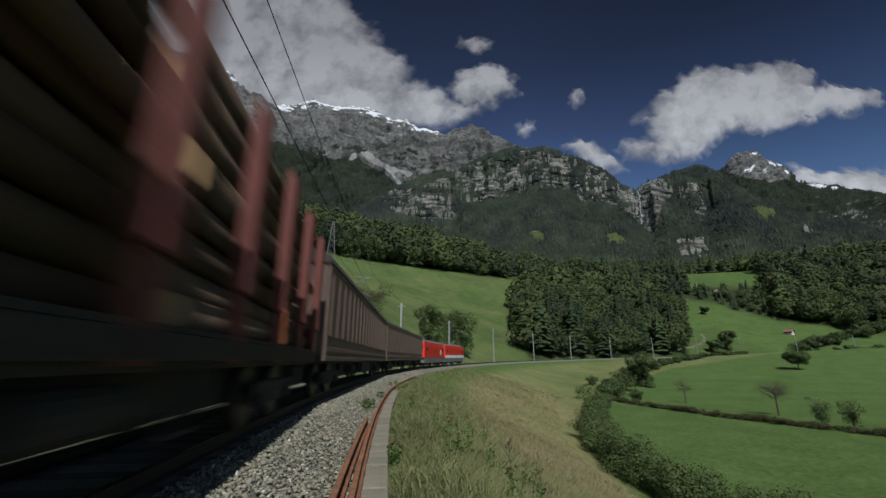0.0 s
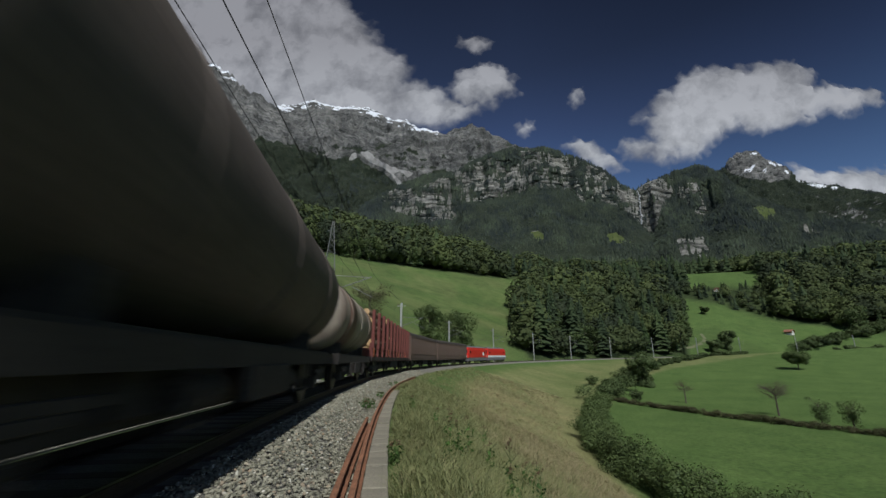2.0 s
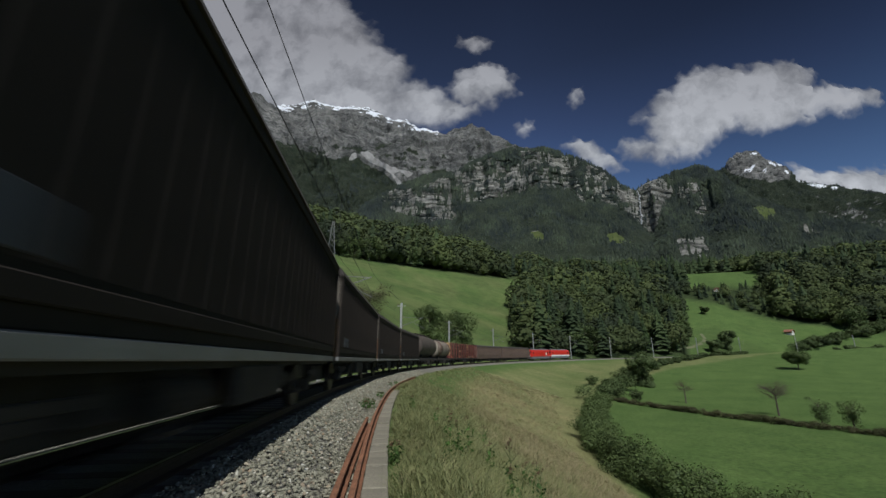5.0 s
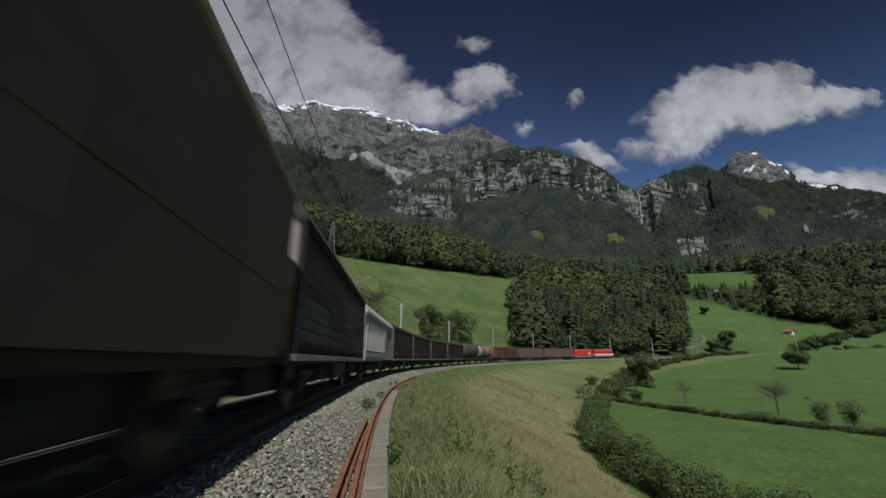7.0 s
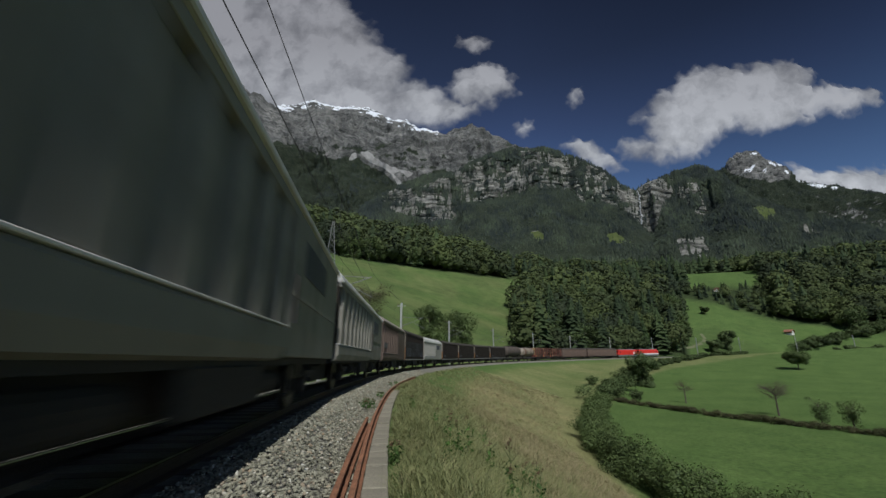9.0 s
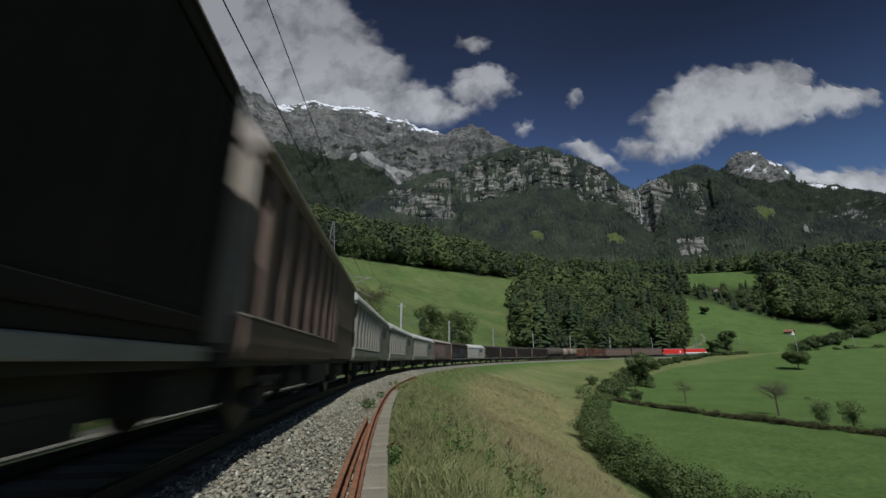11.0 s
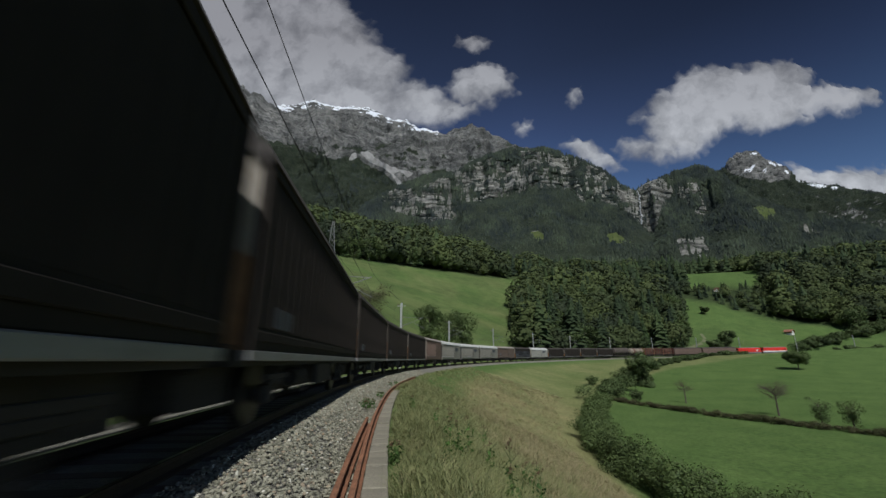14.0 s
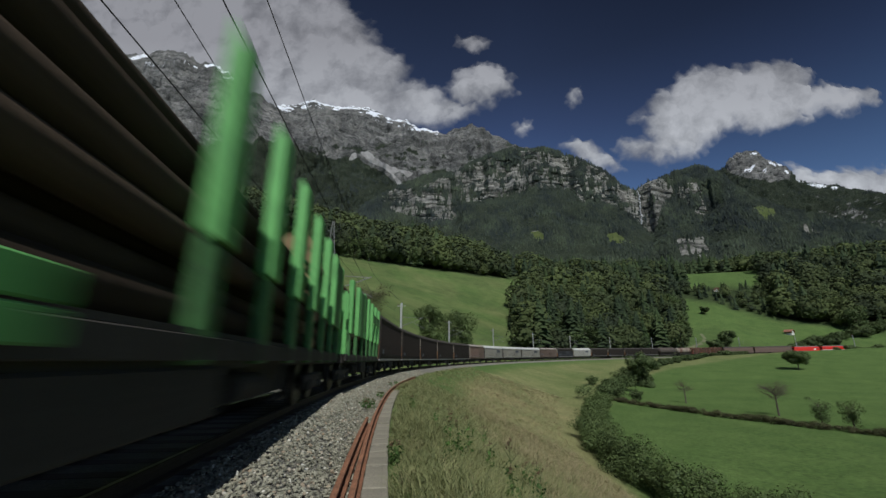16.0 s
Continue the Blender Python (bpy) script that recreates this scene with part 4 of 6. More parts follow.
def tank_wagon(L, mat, label, r=1.35, mid=2.72, inset=0.25, stains=()):
    w = thing("tank_wagon", label, "freight wagon", "wagons of the train")
    h = L / 2 - 0.55
    under_boxes(w, L, h)
    part("underframe", boxes((-1.15, -0.95, -h, h, 0.95, 1.25), (0.95, 1.15, -h, h, 0.95, 1.25), (-1.25, 1.25, -h, -h + 0.2, 0.9, 1.25), (-1.25, 1.25, h - 0.2, h, 0.9, 1.25)), MAT_FRAME, w)
    n, prof = 32, []
    e = h - inset
    for i in range(7):
        a = math.pi / 2 * i / 6
        prof.append((-e + 0.55 - 0.55 * math.cos(a), r * math.sin(a)))
    ys = [p[0] for p in prof] + [-p[0] for p in prof[::-1]]
    rs = [max(p[1], 0.01) for p in prof] + [max(p[1], 0.01) for p in prof[::-1]]
    A = np.linspace(0, 2 * np.pi, n, endpoint=False)
    v = np.stack([np.stack([rr * np.cos(A), np.full(n, yy), mid + rr * np.sin(A)], -1) for yy, rr in zip(ys, rs)], 1).reshape(-1, 3)
    part("tank", mesh_np("tank", v, grid_faces(n, len(ys), True), [mat], True), None, w)
    for y in (-e * 0.6, 0, e * 0.6):
        ring = [(r - 0.02, y - 0.035), (r + 0.03, y - 0.03), (r + 0.03, y + 0.03), (r - 0.02, y + 0.035)]
        bv = np.stack([np.stack([rr * np.cos(A), np.full(n, yy), mid + rr * np.sin(A)], -1) for rr, yy in ring], 1).reshape(-1, 3)
        part("band", mesh_np("band", bv, grid_faces(n, 4, True), [mat], True), None, w)
    part("dome", rod(bmesh.new(), (0, 0, mid + r - 0.1), (0, 0, mid + r + 0.22), 0.35, 16), mat, w)
    walk_y = e - 1.2
    for x in (-0.42, 0.42):
        part("walkway_beam", boxes((x - 0.03, x + 0.03, -walk_y, walk_y, mid + r + 0.02, mid + r + 0.12)), MAT_FRAME, w)
    slat = shared("walkway_slat", MAT_FRAME, (-0.45, 0.45, -0.03, 0.03, 0, 0.03))
    for i in range(int(walk_y / 0.11)):
        part("walkway_slat", slat, None, w).location = (0, -walk_y + 0.06 + i * 0.22, mid + r + 0.122)
    for y0, y1 in stains:
        ring = [(r - 0.02, y0), (r + 0.008, y0 + 0.01), (r + 0.008, y1 - 0.01), (r - 0.02, y1)]
        bv = np.stack([np.stack([rr * np.cos(A), np.full(n, yy), mid + rr * np.sin(A)], -1) for rr, yy in ring], 1).reshape(-1, 3)
        part("painted_band", mesh_np("painted_band", bv, grid_faces(n, 4, True), [MAT_TANKR], True), None, w, "rust-brown band round the tank")
    for y in (-e * 0.65, e * 0.65):
        part("saddle", boxes((-1.0, 1.0, y - 0.12, y + 0.12, 1.2, 1.65)), MAT_FRAME, w)
    running_gear(w, L, False)
    buffers(w, L / 2)
    return w


def log_pile(w, y0, y1, zbase, ztop, seed, bark):
    rnd = random.Random(seed)
    z, row = zbase, 0
    while z < ztop:
        d0 = rnd.uniform(0.28, 0.40)
        x = -1.12 + d0 / 2 + (0.12 if row % 2 else 0)
        while x < 1.14:
            r = d0 / 2 * rnd.uniform(0.85, 1.08)
            a, b = y0 + rnd.uniform(0, 0.25), y1 - rnd.uniform(0, 0.25)
            bm = rod(bmesh.new(), (x, a, z + r), (x + rnd.uniform(-0.03, 0.03), b, z + r + rnd.uniform(-0.02, 0.02)), r, 12, r * 0.9)
            o = part("log", bm, bark, w)
            o.data.materials.append(MAT_CUT if bark is MAT_BARK else MAT_CUT_D)
            for p in o.data.polygons:
                if len(p.vertices) > 4:
                    p.material_index = 1
                else:
                    p.use_smooth = True
            x += d0 * 1.02
        z += d0 * 0.9
        row += 1


def stake_wagon(L, mat, label, stakes, piles, seed=1, top=4.1, width=0.14, head=1.75, bogies=True, plates=(), tips=None, low_end=1.75, boards=None, foot_mat=None, bark=None, end_panel=None):
    """A flat wagon with tall side stakes; piles: (from, to, height) of the logs between them."""
    w = thing("stake_wagon", label, "freight wagon", "wagons of the train")
    h = L / 2 - 0.55
    under_boxes(w, L, h)
    part("deck", boxes((-1.35, 1.35, -h, h, 1.205, 1.25)), MAT_FRAME, w)
    for sx in (-1, 1):
        a, b = sorted((sx * 1.30, sx * 1.37))
        part("sill", boxes((a, b, -h, h, 1.0, 1.2, 0.01)), MAT_FRAME, w)
        for i, y in enumerate(stakes):
            a, b = sorted((sx * 1.24, sx * 1.42))
            st = part("stake", boxes((a, b, y - width, y + width, head, top, 0.02)), mat, w)
            part("stake_foot", boxes((a, b - 0.05 if sx > 0 else b, y - width * 0.8, y + width * 0.8, 0.97, head, 0.02)), foot_mat or mat, st)
            if tips and sx > 0 and i % 3 == 0:
                part("reflector", boxes((1.421, 1.432, y - 0.09, y + 0.09, 1.25, 1.75)), tips, st, "orange painted plate")
        a, b = sorted((sx * 1.36, sx * 1.415))
        for y0, y1, z0, z1 in plates:
            part("side_plate", boxes((a, b, y0, y1, z0, z1, 0.02)), foot_mat or mat, w)
        if boards:
            for z0, z1 in ((1.06, 1.225), (1.24, 1.41)):
                part("side_board", boxes((sx * 1.40 - 0.02, sx * 1.40 + 0.02, boards[0], boards[1], z0, z1, 0.012)), mat, w)
    for sy in (-1, 1):
        a, b = sorted((sy * h, sy * (h - 0.08)))
        part("end_board", boxes((-1.35, 1.35, a, b, 1.25, low_end)), mat, w)
        for x in (-1.25, -0.45, 0.45, 1.25):
            part("end_post", boxes((x - 0.06, x + 0.06, a - 0.03, b + 0.03, 1.25, end_panel[1] + 0.1 if end_panel else low_end + 0.3)), mat, w)
        if end_panel:
            part("end_panel", boxes((-1.38, 1.38, a - 0.01, b + 0.01, end_panel[0], end_panel[1], 0.01)), mat, w)
    for i, (y0, y1, zt) in enumerate(piles):
        log_pile(w, y0, y1, 1.26, zt, seed * 7 + i, bark or MAT_BARK)
    running_gear(w, L, bogies)
    buffers(w, L / 2)
    return w


def engine(L, label, stripe):
    w = thing("electric_engine", label, "locomotive", "engines of the train")
    h = L / 2 - 0.6
    side = [(1.45, 0.95), (1.45, 2.75), (1.32, 3.45), (-1.32, 3.45), (-1.45, 2.75), (-1.45, 0.95)]
    part("skirt", extrude_profile([(1.43, 0.62), (1.43, 1.3), (-1.43, 1.3), (-1.43, 0.62)], -h + 0.2, h - 0.2), MAT_GREY, w)
    bm = extrude_profile([(x, max(z, 1.3)) for x, z in side], -h, h)
    for v in bm.verts:
        if v.co.z > 2.0:
            v.co.y *= (h - 0.55 * (v.co.z - 2.0) / 1.4) / h
    part("body", bm, MAT_RED, w)
    if stripe:
        for sx in (-1, 1):
            a, b = sorted((sx * 1.44, sx * 1.462))
            part("stripe", boxes((a, b, -h + 0.05, h - 0.05, 1.28, 1.75)), MAT_LIGHT, w)
    else:
        for sx in (-1, 1):
            a, b = sorted((sx * 1.44, sx * 1.462))
            part("emblem", boxes((a, b, h - 3.4, h - 2.3, 1.7, 2.5)), MAT_LIGHT, w, "white square emblem on the side")
    part("roof", extrude_profile([(1.3, 3.44), (1.05, 3.72), (-1.05, 3.72), (-1.3, 3.44)], -h + 0.8, h - 0.8), MAT_GREY, w)
    for sy in (-1, 1):
        part("windscreen", boxes((-1.15, 1.15, min(sy * (h - 0.33), sy * (h - 0.1)), max(sy * (h - 0.33), sy * (h - 0.1)), 2.35, 3.0)), MAT_GLASS, w)
        for sx in (-1, 1):
            a, b = sorted((sx * 1.40, sx * 1.463))
            c, d = sorted((sy * (h - 1.2), sy * (h - 1.9)))
            part("side_window", boxes((a, b, c, d, 2.2, 2.7)), MAT_GLASS, w)
            part("headlight", rod(bmesh.new(), (sx * 1.0, sy * (h - 0.02), 1.55), (sx * 1.0, sy * (h + 0.05), 1.55), 0.13, 14), MAT_LIGHT, w)
        bm = bmesh.new()
        y = sy * (h - 2.6)
        rod(bm, (-0.6, y, 3.85), (0.6, y, 3.85), 0.03, 6)
        for sx in (-0.5, 0.5):
            rod(bm, (sx, y, 3.7), (sx * 0.8, y - sy * 1.4, 3.95), 0.025, 6)
        rod(bm, (-0.8, y - sy * 1.4, 4.0), (0.8, y - sy * 1.4, 4.0), 0.03, 6)
        part("pantograph", bm, MAT_GREY, w)
    part("underframe", boxes((-1.1, 1.1, -h + 0.5, h - 0.5, 0.5, 0.95)), MAT_FRAME, w)
    running_gear(w, L, True)
    buffers(w, L / 2)
    return w


LAB_D = "dark brown sliding-wall covered wagon with bare grey sills"
LAB_W = "pale grey ribbed covered wagon with a light rounded roof"
LAB_B = "faded brown ribbed covered wagon with a pale end wall"
TRAIN = []                                    # (thing, distance of its centre behind the second engine, length)


def couple(w, a, b):
    TRAIN.append((w, (a + b) / 2, b - a))


couple(engine(16.1, "red electric engine with a light grey stripe leading the train", True), -32.3, -16.15)
couple(engine(16.1, "bright red electric engine coupled second in the train", False), -16.15, 0)
couple(sliding_van(24.0, MAT_BROWN, MAT_DROOF, "long faded brown sliding-wall wagon behind the engines", MAT_BROWN, 4, 6, bogies=True), 0, 24.0)
couple(sliding_van(20.5, MAT_BROWN, MAT_DROOF, "long brown sliding-wall wagon", MAT_BROWN, 4, 5, bogies=True), 24.0, 44.55)
couple(stake_wagon(21.9, MAT_STAKE_RED, "red stake wagon loaded with peeled logs", [-10.1 + i * 20.2 / 11 for i in range(12)], [(-10.07, -3.46, 3.85), (-3.3, 3.3, 3.8), (3.46, 10.07, 3.85)], 1, 4.0, 0.15, 1.7, tips=MAT_ORANGE2), 44.6, 66.5)
couple(tank_wagon(10.4, MAT_CREAM, "cream two-axle tank wagon with brown streaks", inset=-0.12, stains=((-3.3, -1.5), (3.3, 4.1))), 66.5, 76.9)
couple(tank_wagon(14.1, MAT_TANKB, "dark brown two-axle tank wagon", 1.47, 2.84, 0.7), 76.9, 91.0)
dark = sliding_van(13.25, MAT_DARK, MAT_DROOF, LAB_D, MAT_SILL, 4, end_mat=MAT_PALE, low_mat=MAT_ORANGE, plate=True)
couple(dark, 91.0, 104.22)
for i in range(1, 4):
    couple(copy_thing(dark, pose(0, 0, 0)), 91 + i * 13.22, 104.2 + i * 13.22)
couple(ribbed_van(14.2, MAT_WHITE, MAT_ROOF, LAB_W, 8, 3.4, end_mat=MAT_PALE, hatch=True), 144, 158.2)
couple(sliding_van(13.25, MAT_DARK, MAT_DROOF, "dark covered wagon with weathered blue-grey plank sides", MAT_SILL, 4, end_mat=MAT_PALE, low_mat=MAT_ORANGE, planks=MAT_SLATE), 158.2, 171.5)
couple(ribbed_van(14.0, MAT_BROWN2, MAT_ROOF2, "faded brown ribbed covered wagon with a smooth door", 8, 3.66, end_mat=MAT_BROWN2, plate=(-5.9, -4.6)), 171.5, 185.5)
white = ribbed_van(15.6, MAT_WHITE2, MAT_ROOF, LAB_W, 9, 3.5, door=5.8, end_mat=MAT_DARK, hatch=True)
couple(white, 185.5, 201.1)
for i in range(1, 3):
    couple(copy_thing(white, pose(0, 0, 0)), 185.5 + 15.6 * i, 201.1 + 15.6 * i)
couple(ribbed_van(12.3, MAT_BROWN, MAT_ROOF2, LAB_B, 7, 3.7, door=4.6, end_mat=MAT_PALE), 232.3, 244.65)
for i in range(5):
    couple(copy_thing(dark, pose(0, 0, 0)), 244.65 + i * 13.1, 257.75 + i * 13.1)
LAB_G = "bright green stake wagon loaded with long logs"
couple(stake_wagon(12.3, MAT_GREEN, LAB_G, [5.4 - i * 1.7 for i in range(7)], [(-5.4, 5.4, 3.75)], 5, 4.05, 0.2, 2.0, plates=[(2.2, 5.4, 3.05, 3.5), (-2.6, -0.75, 2.0, 3.95)], low_end=2.1, end_panel=(2.45, 3.4), foot_mat=MAT_GREEN_SHADE, bark=MAT_BARK_D), 310.2, 322.5)
couple(stake_wagon(23.4, MAT_GREEN, "long green stake wagon with low side boards, half loaded with logs", [10.85 - i * 1.7 for i in range(7)] + [-7.5, -10.5], [(6.8, 11.0, 3.7), (-11.0, 6.6, 2.95)], 9, 4.05, 0.2, 2.0, plates=[(9.2, 10.85, 2.0, 3.95)], low_end=2.1, end_panel=(2.45, 3.4), boards=(-11.0, -1.05), foot_mat=MAT_GREEN_SHADE, bark=MAT_BARK_D), 322.5, 345.9)


# ---- clouds ----
def mat_cloud():
    m, t, b = material("cloud")
    a = t.nodes.new("ShaderNodeAttribute")
    a.attribute_name = "dens"
    tex = noise_tex(t, 0.0045, 9, 0.62)
    d = maths(t, "ADD", a.outputs["Fac"], maths(t, "MULTIPLY_ADD", tex, 0.8, -0.4))
    alpha = ramp(t, d, [(0.14, (0, 0, 0)), (0.36, (0.28, 0.28, 0.28)), (0.62, (0.82, 0.82, 0.82)), (0.95, (1, 1, 1))])
    body = noise_tex(t, 0.0028, 7, 0.6)
    # clouds glow; their light and shade are put into the emission colour
    col = ramp(t, maths(t, "MULTIPLY_ADD", body, 1.1, maths(t, "MULTIPLY", d, 0.18)), [(0.42, (0.20, 0.21, 0.24)), (0.62, (0.38, 0.39, 0.41)), (0.82, (0.58, 0.59, 0.61))])
    geo = t.nodes.new("ShaderNodeNewGeometry")
    sep = t.nodes.new("ShaderNodeSeparateXYZ")
    t.links.new(geo.outputs["Position"], sep.inputs[0])
    # dimmer with height, in place of a graduated filter's darkening
    k = ramp(t, maths(t, "DIVIDE", sep.outputs["Z"], 4000.0), [(0.40, (1.25, 1.25, 1.25)), (0.72, (0.72, 0.70, 0.71))])
    col = mixc(t, 1.0, col, k, "MULTIPLY")
    e = t.nodes.new("ShaderNodeEmission")
    t.links.new(col, e.inputs["Color"])
    e.inputs["Strength"].default_value = 0.66
    tr = t.nodes.new("ShaderNodeBsdfTransparent")
    mx = t.nodes.new("ShaderNodeMixShader")
    t.links.new(alpha, mx.inputs[0])
    t.links.new(tr.outputs[0], mx.inputs[1])
    t.links.new(e.outputs[0], mx.inputs[2])
    t.links.new(mx.outputs[0], t.nodes["Material Output"].inputs["Surface"])
    return m


MAT_CLOUD = mat_cloud()
CLOUDS = []


def cloud(label, shapes, seed, far=3100.0, cell=15.0, soft=52.0, thin=0.0):
    """A bank of cloud far behind the mountains; shapes: outlines in thousandths of the distance."""
    k = far / 1000
    Q = np.concatenate([np.array(o, float) for o in shapes])
    (b0, e0), (b1, e1) = Q.min(0) - 45, Q.max(0) + 45
    B, E = np.meshgrid(np.arange(b0, b1, cell / k), np.arange(e0, e1, cell / k), indexing="ij")
    wb = B + 22 * fbm(B / 60, E / 60, 3, seed) + 9 * fbm(B / 18, E / 18, 3, seed + 5)
    we = E + 20 * fbm(B / 55, E / 55, 3, seed + 9) + 9 * fbm(B / 16, E / 16, 3, seed + 14)
    D = np.max([outline(wb, we, o) for o in shapes], 0) / soft + 0.40 - thin
    D = np.clip(D, -0.6, 1.3) + 0.30 * fbm(B / 40, E / 34, 5, seed + 20)
    Y = far - 60 * np.clip(D, 0, 1) * (1 + fbm(B / 30, E / 30, 4, seed + 4))
    f = grid_faces(*B.shape)
    f = f[(D.ravel()[f] > -0.15).any(1)]
    used, inv = np.unique(f, return_inverse=True)
    v = np.stack([B * k, Y, E * k + EYE[2]], -1).reshape(-1, 3)[used]
    me = mesh_np("cloud", v, inv.reshape(-1, 4), [MAT_CLOUD], True, {"dens": D.ravel()[used]})
    ob = tagged(new("cloud", me), label, "cloud", "clouds")
    ob.visible_shadow = False
    CLOUDS.append(ob)
    return ob


cloud("large white cumulus cloud bank over the mountain crest", [[(-890, 1239), (-339, 1239), (-296, 1089), (-244, 1012), (-161, 916), (-105, 845), (-113, 789), (-57, 785), (2, 756), (36, 708), (26, 649), (-31, 638), (-79, 650), (-136, 640), (-235, 640), (-366, 640), (-563, 640), (-890, 700)], [(-2475, 1891), (-1012, 1891), (-670, 1339), (-593, 640), (-1249, 598), (-1928, 690)]], 3, cell=18.0, soft=70.0)
cloud("small round white cumulus cloud", [[(27, 789), (52, 825), (91, 829), (128, 849), (170, 837), (213, 789), (215, 750), (166, 724), (140, 699), (108, 712), (67, 718), (36, 737), (18, 766)], [(-3, 710), (26, 726), (75, 712), (110, 699), (97, 677), (42, 653), (10, 653)]], 9, cell=10.0)
cloud("small thin scrap of cloud", [[(45, 950), (71, 948), (114, 952), (156, 938), (146, 902), (112, 880), (78, 888), (62, 915)]], 12, cell=8.0, thin=0.12)
cloud("faint wisp of cloud beside the ridge", [[(202, 623), (225, 652), (256, 658), (262, 634), (235, 600), (208, 602)]], 14, cell=8.0, thin=0.20)
cloud("faint ragged wisp of cloud", [[(350, 706), (368, 768), (420, 776), (410, 743), (388, 727), (374, 688)]], 16, cell=8.0, thin=0.26)
cloud("large white cumulus cloud in blue sky", [[(542, 652), (587, 680), (626, 727), (674, 770), (761, 841), (797, 830), (829, 845), (910, 835), (951, 861), (1032, 849), (1081, 825), (1092, 785), (1156, 764), (1255, 764), (1268, 735), (1186, 705), (1081, 675), (969, 649), (898, 616), (827, 640), (783, 602), (720, 559), (623, 540), (545, 545), (478, 563), (494, 586), (553, 588), (590, 605), (572, 634)]], 21, cell=12.0, soft=58.0)
cloud("low white cloud behind the wooded crest", [[(346, 584), (392, 606), (431, 592), (458, 548), (498, 534), (506, 502), (430, 500)]], 25, cell=10.0, thin=0.10)
cloud("low bank of white cloud on the skyline", [[(940, 520), (992, 514), (1029, 502), (1069, 507), (1117, 512), (1179, 512), (1341, 528), (1522, 510), (1478, 394), (1246, 400), (951, 440)]], 27, cell=12.0, soft=40.0)


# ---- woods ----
# mountain forest: base colour lightened, standing in for the haze of distance
MAT_CONIFER = leafy("hazed_conifer_needles", (0.026, 0.036, 0.026), (0.042, 0.055, 0.040), trans=0.0, patch=1.6, rough=0.9, tone=0.45)
MAT_SPRUCE = leafy("slope_spruce_needles", (0.034, 0.054, 0.024), (0.048, 0.072, 0.030), rough=0.85, trans=0.1, patch=0.8, pscale=0.07, tone=0.35)
MAT_BROADLEAF = leafy("broadleaf", (0.060, 0.082, 0.035), (0.074, 0.097, 0.041), rough=0.85, trans=0.3, patch=0.8, pscale=0.07, tone=0.42)


def conifer_form(layers=4, sides=6, seed=0):
    r = np.random.RandomState(seed)
    v, f = [], []
    for k in range(layers):
        z0, z1 = 0.08 + 0.92 * k / layers, 0.08 + 0.92 * (k + 1.7) / layers
        rad = 0.19 * (1 - k / layers) ** 0.85 + 0.012
        b = len(v)
        for i in range(sides):
            a = 2 * math.pi * (i + 0.5 * (k % 2) + r.uniform(-0.25, 0.25)) / sides
            rr = rad * (1.0 if i % 2 else 0.62) * r.uniform(0.8, 1.2)
            v.append((rr * math.cos(a), rr * math.sin(a), z0 - 0.03 * (i % 2) + r.uniform(-0.015, 0.015)))
        v.append((0, 0, min(z1, 1.0)))
        for i in range(sides):
            f.append((b + i, b + (i + 1) % sides, b + sides))
    return np.array(v), np.array(f)


def crown_form(seed, lumps, per, size):
    """A broadleaf crown, one unit high: rounded boughs of leaf sheets over a closed core, leaves down to the ground."""
    r = np.random.RandomState(seed)
    bm = bmesh.new()
    bmesh.ops.create_icosphere(bm, subdivisions=1, radius=1.0)
    core = np.array([q.co for q in bm.verts]) * np.array([0.19, 0.19, 0.34]) * r.uniform(0.85, 1.1, (len(bm.verts), 1)) + np.array([0, 0, 0.46])
    tri = [tuple(q.index for q in p.verts) for p in bm.faces]
    bm.free()
    cards, soft = [], []
    for i in range(lumps):
        k = (i + 0.5) / lumps
        ph = i * 2.39996 + r.uniform(-0.4, 0.4)
        zz = 1.0 - 1.75 * k
        rad = math.sqrt(max(0.0, 1 - zz * zz)) if zz > 0 else 1.0 - 0.15 * abs(zz)
        c = np.array([math.cos(ph) * rad * 0.21, math.sin(ph) * rad * 0.21, 0.52 + zz * 0.36])
        R = r.uniform(0.085, 0.15)
        d = r.normal(size=(per, 3))
        d /= np.linalg.norm(d, axis=1)[:, None]
        out = np.array([math.cos(ph) * rad, math.sin(ph) * rad, max(zz, -0.2) + 0.35])
        d = d + 0.75 * out
        d /= np.linalg.norm(d, axis=1)[:, None]
        cards.append((c + d * R * np.array([1, 1, 0.8]), d + 0.2 * r.normal(size=(per, 3))))
        soft.append(d * 0.8 + out * 0.35 + 0.10 * r.normal(size=(per, 3)))
    C, N, soft = np.concatenate([a for a, b in cards]), np.concatenate([b for a, b in cards]), np.concatenate(soft)
    N /= np.linalg.norm(N, axis=1)[:, None]
    a = np.cross(N, r.normal(size=N.shape))
    a /= np.linalg.norm(a, axis=1)[:, None]
    b = np.cross(N, a)
    sz = size * r.uniform(0.7, 1.3, len(C))[:, None]
    V4 = np.stack([C - a * sz, C - b * sz * 0.8, C + a * sz, C + b * sz * 0.8], 1).reshape(-1, 3)
    i4 = np.arange(len(C) * 4).reshape(-1, 4) + len(core)
    F = np.concatenate([np.array(tri), i4[:, [0, 1, 2]], i4[:, [0, 2, 3]]])
    V = np.concatenate([core, V4])
    nrm = np.concatenate([core - np.array([0, 0, 0.46]), np.repeat(soft, 4, 0)])
    return V, F, nrm / np.linalg.norm(nrm, axis=1)[:, None]


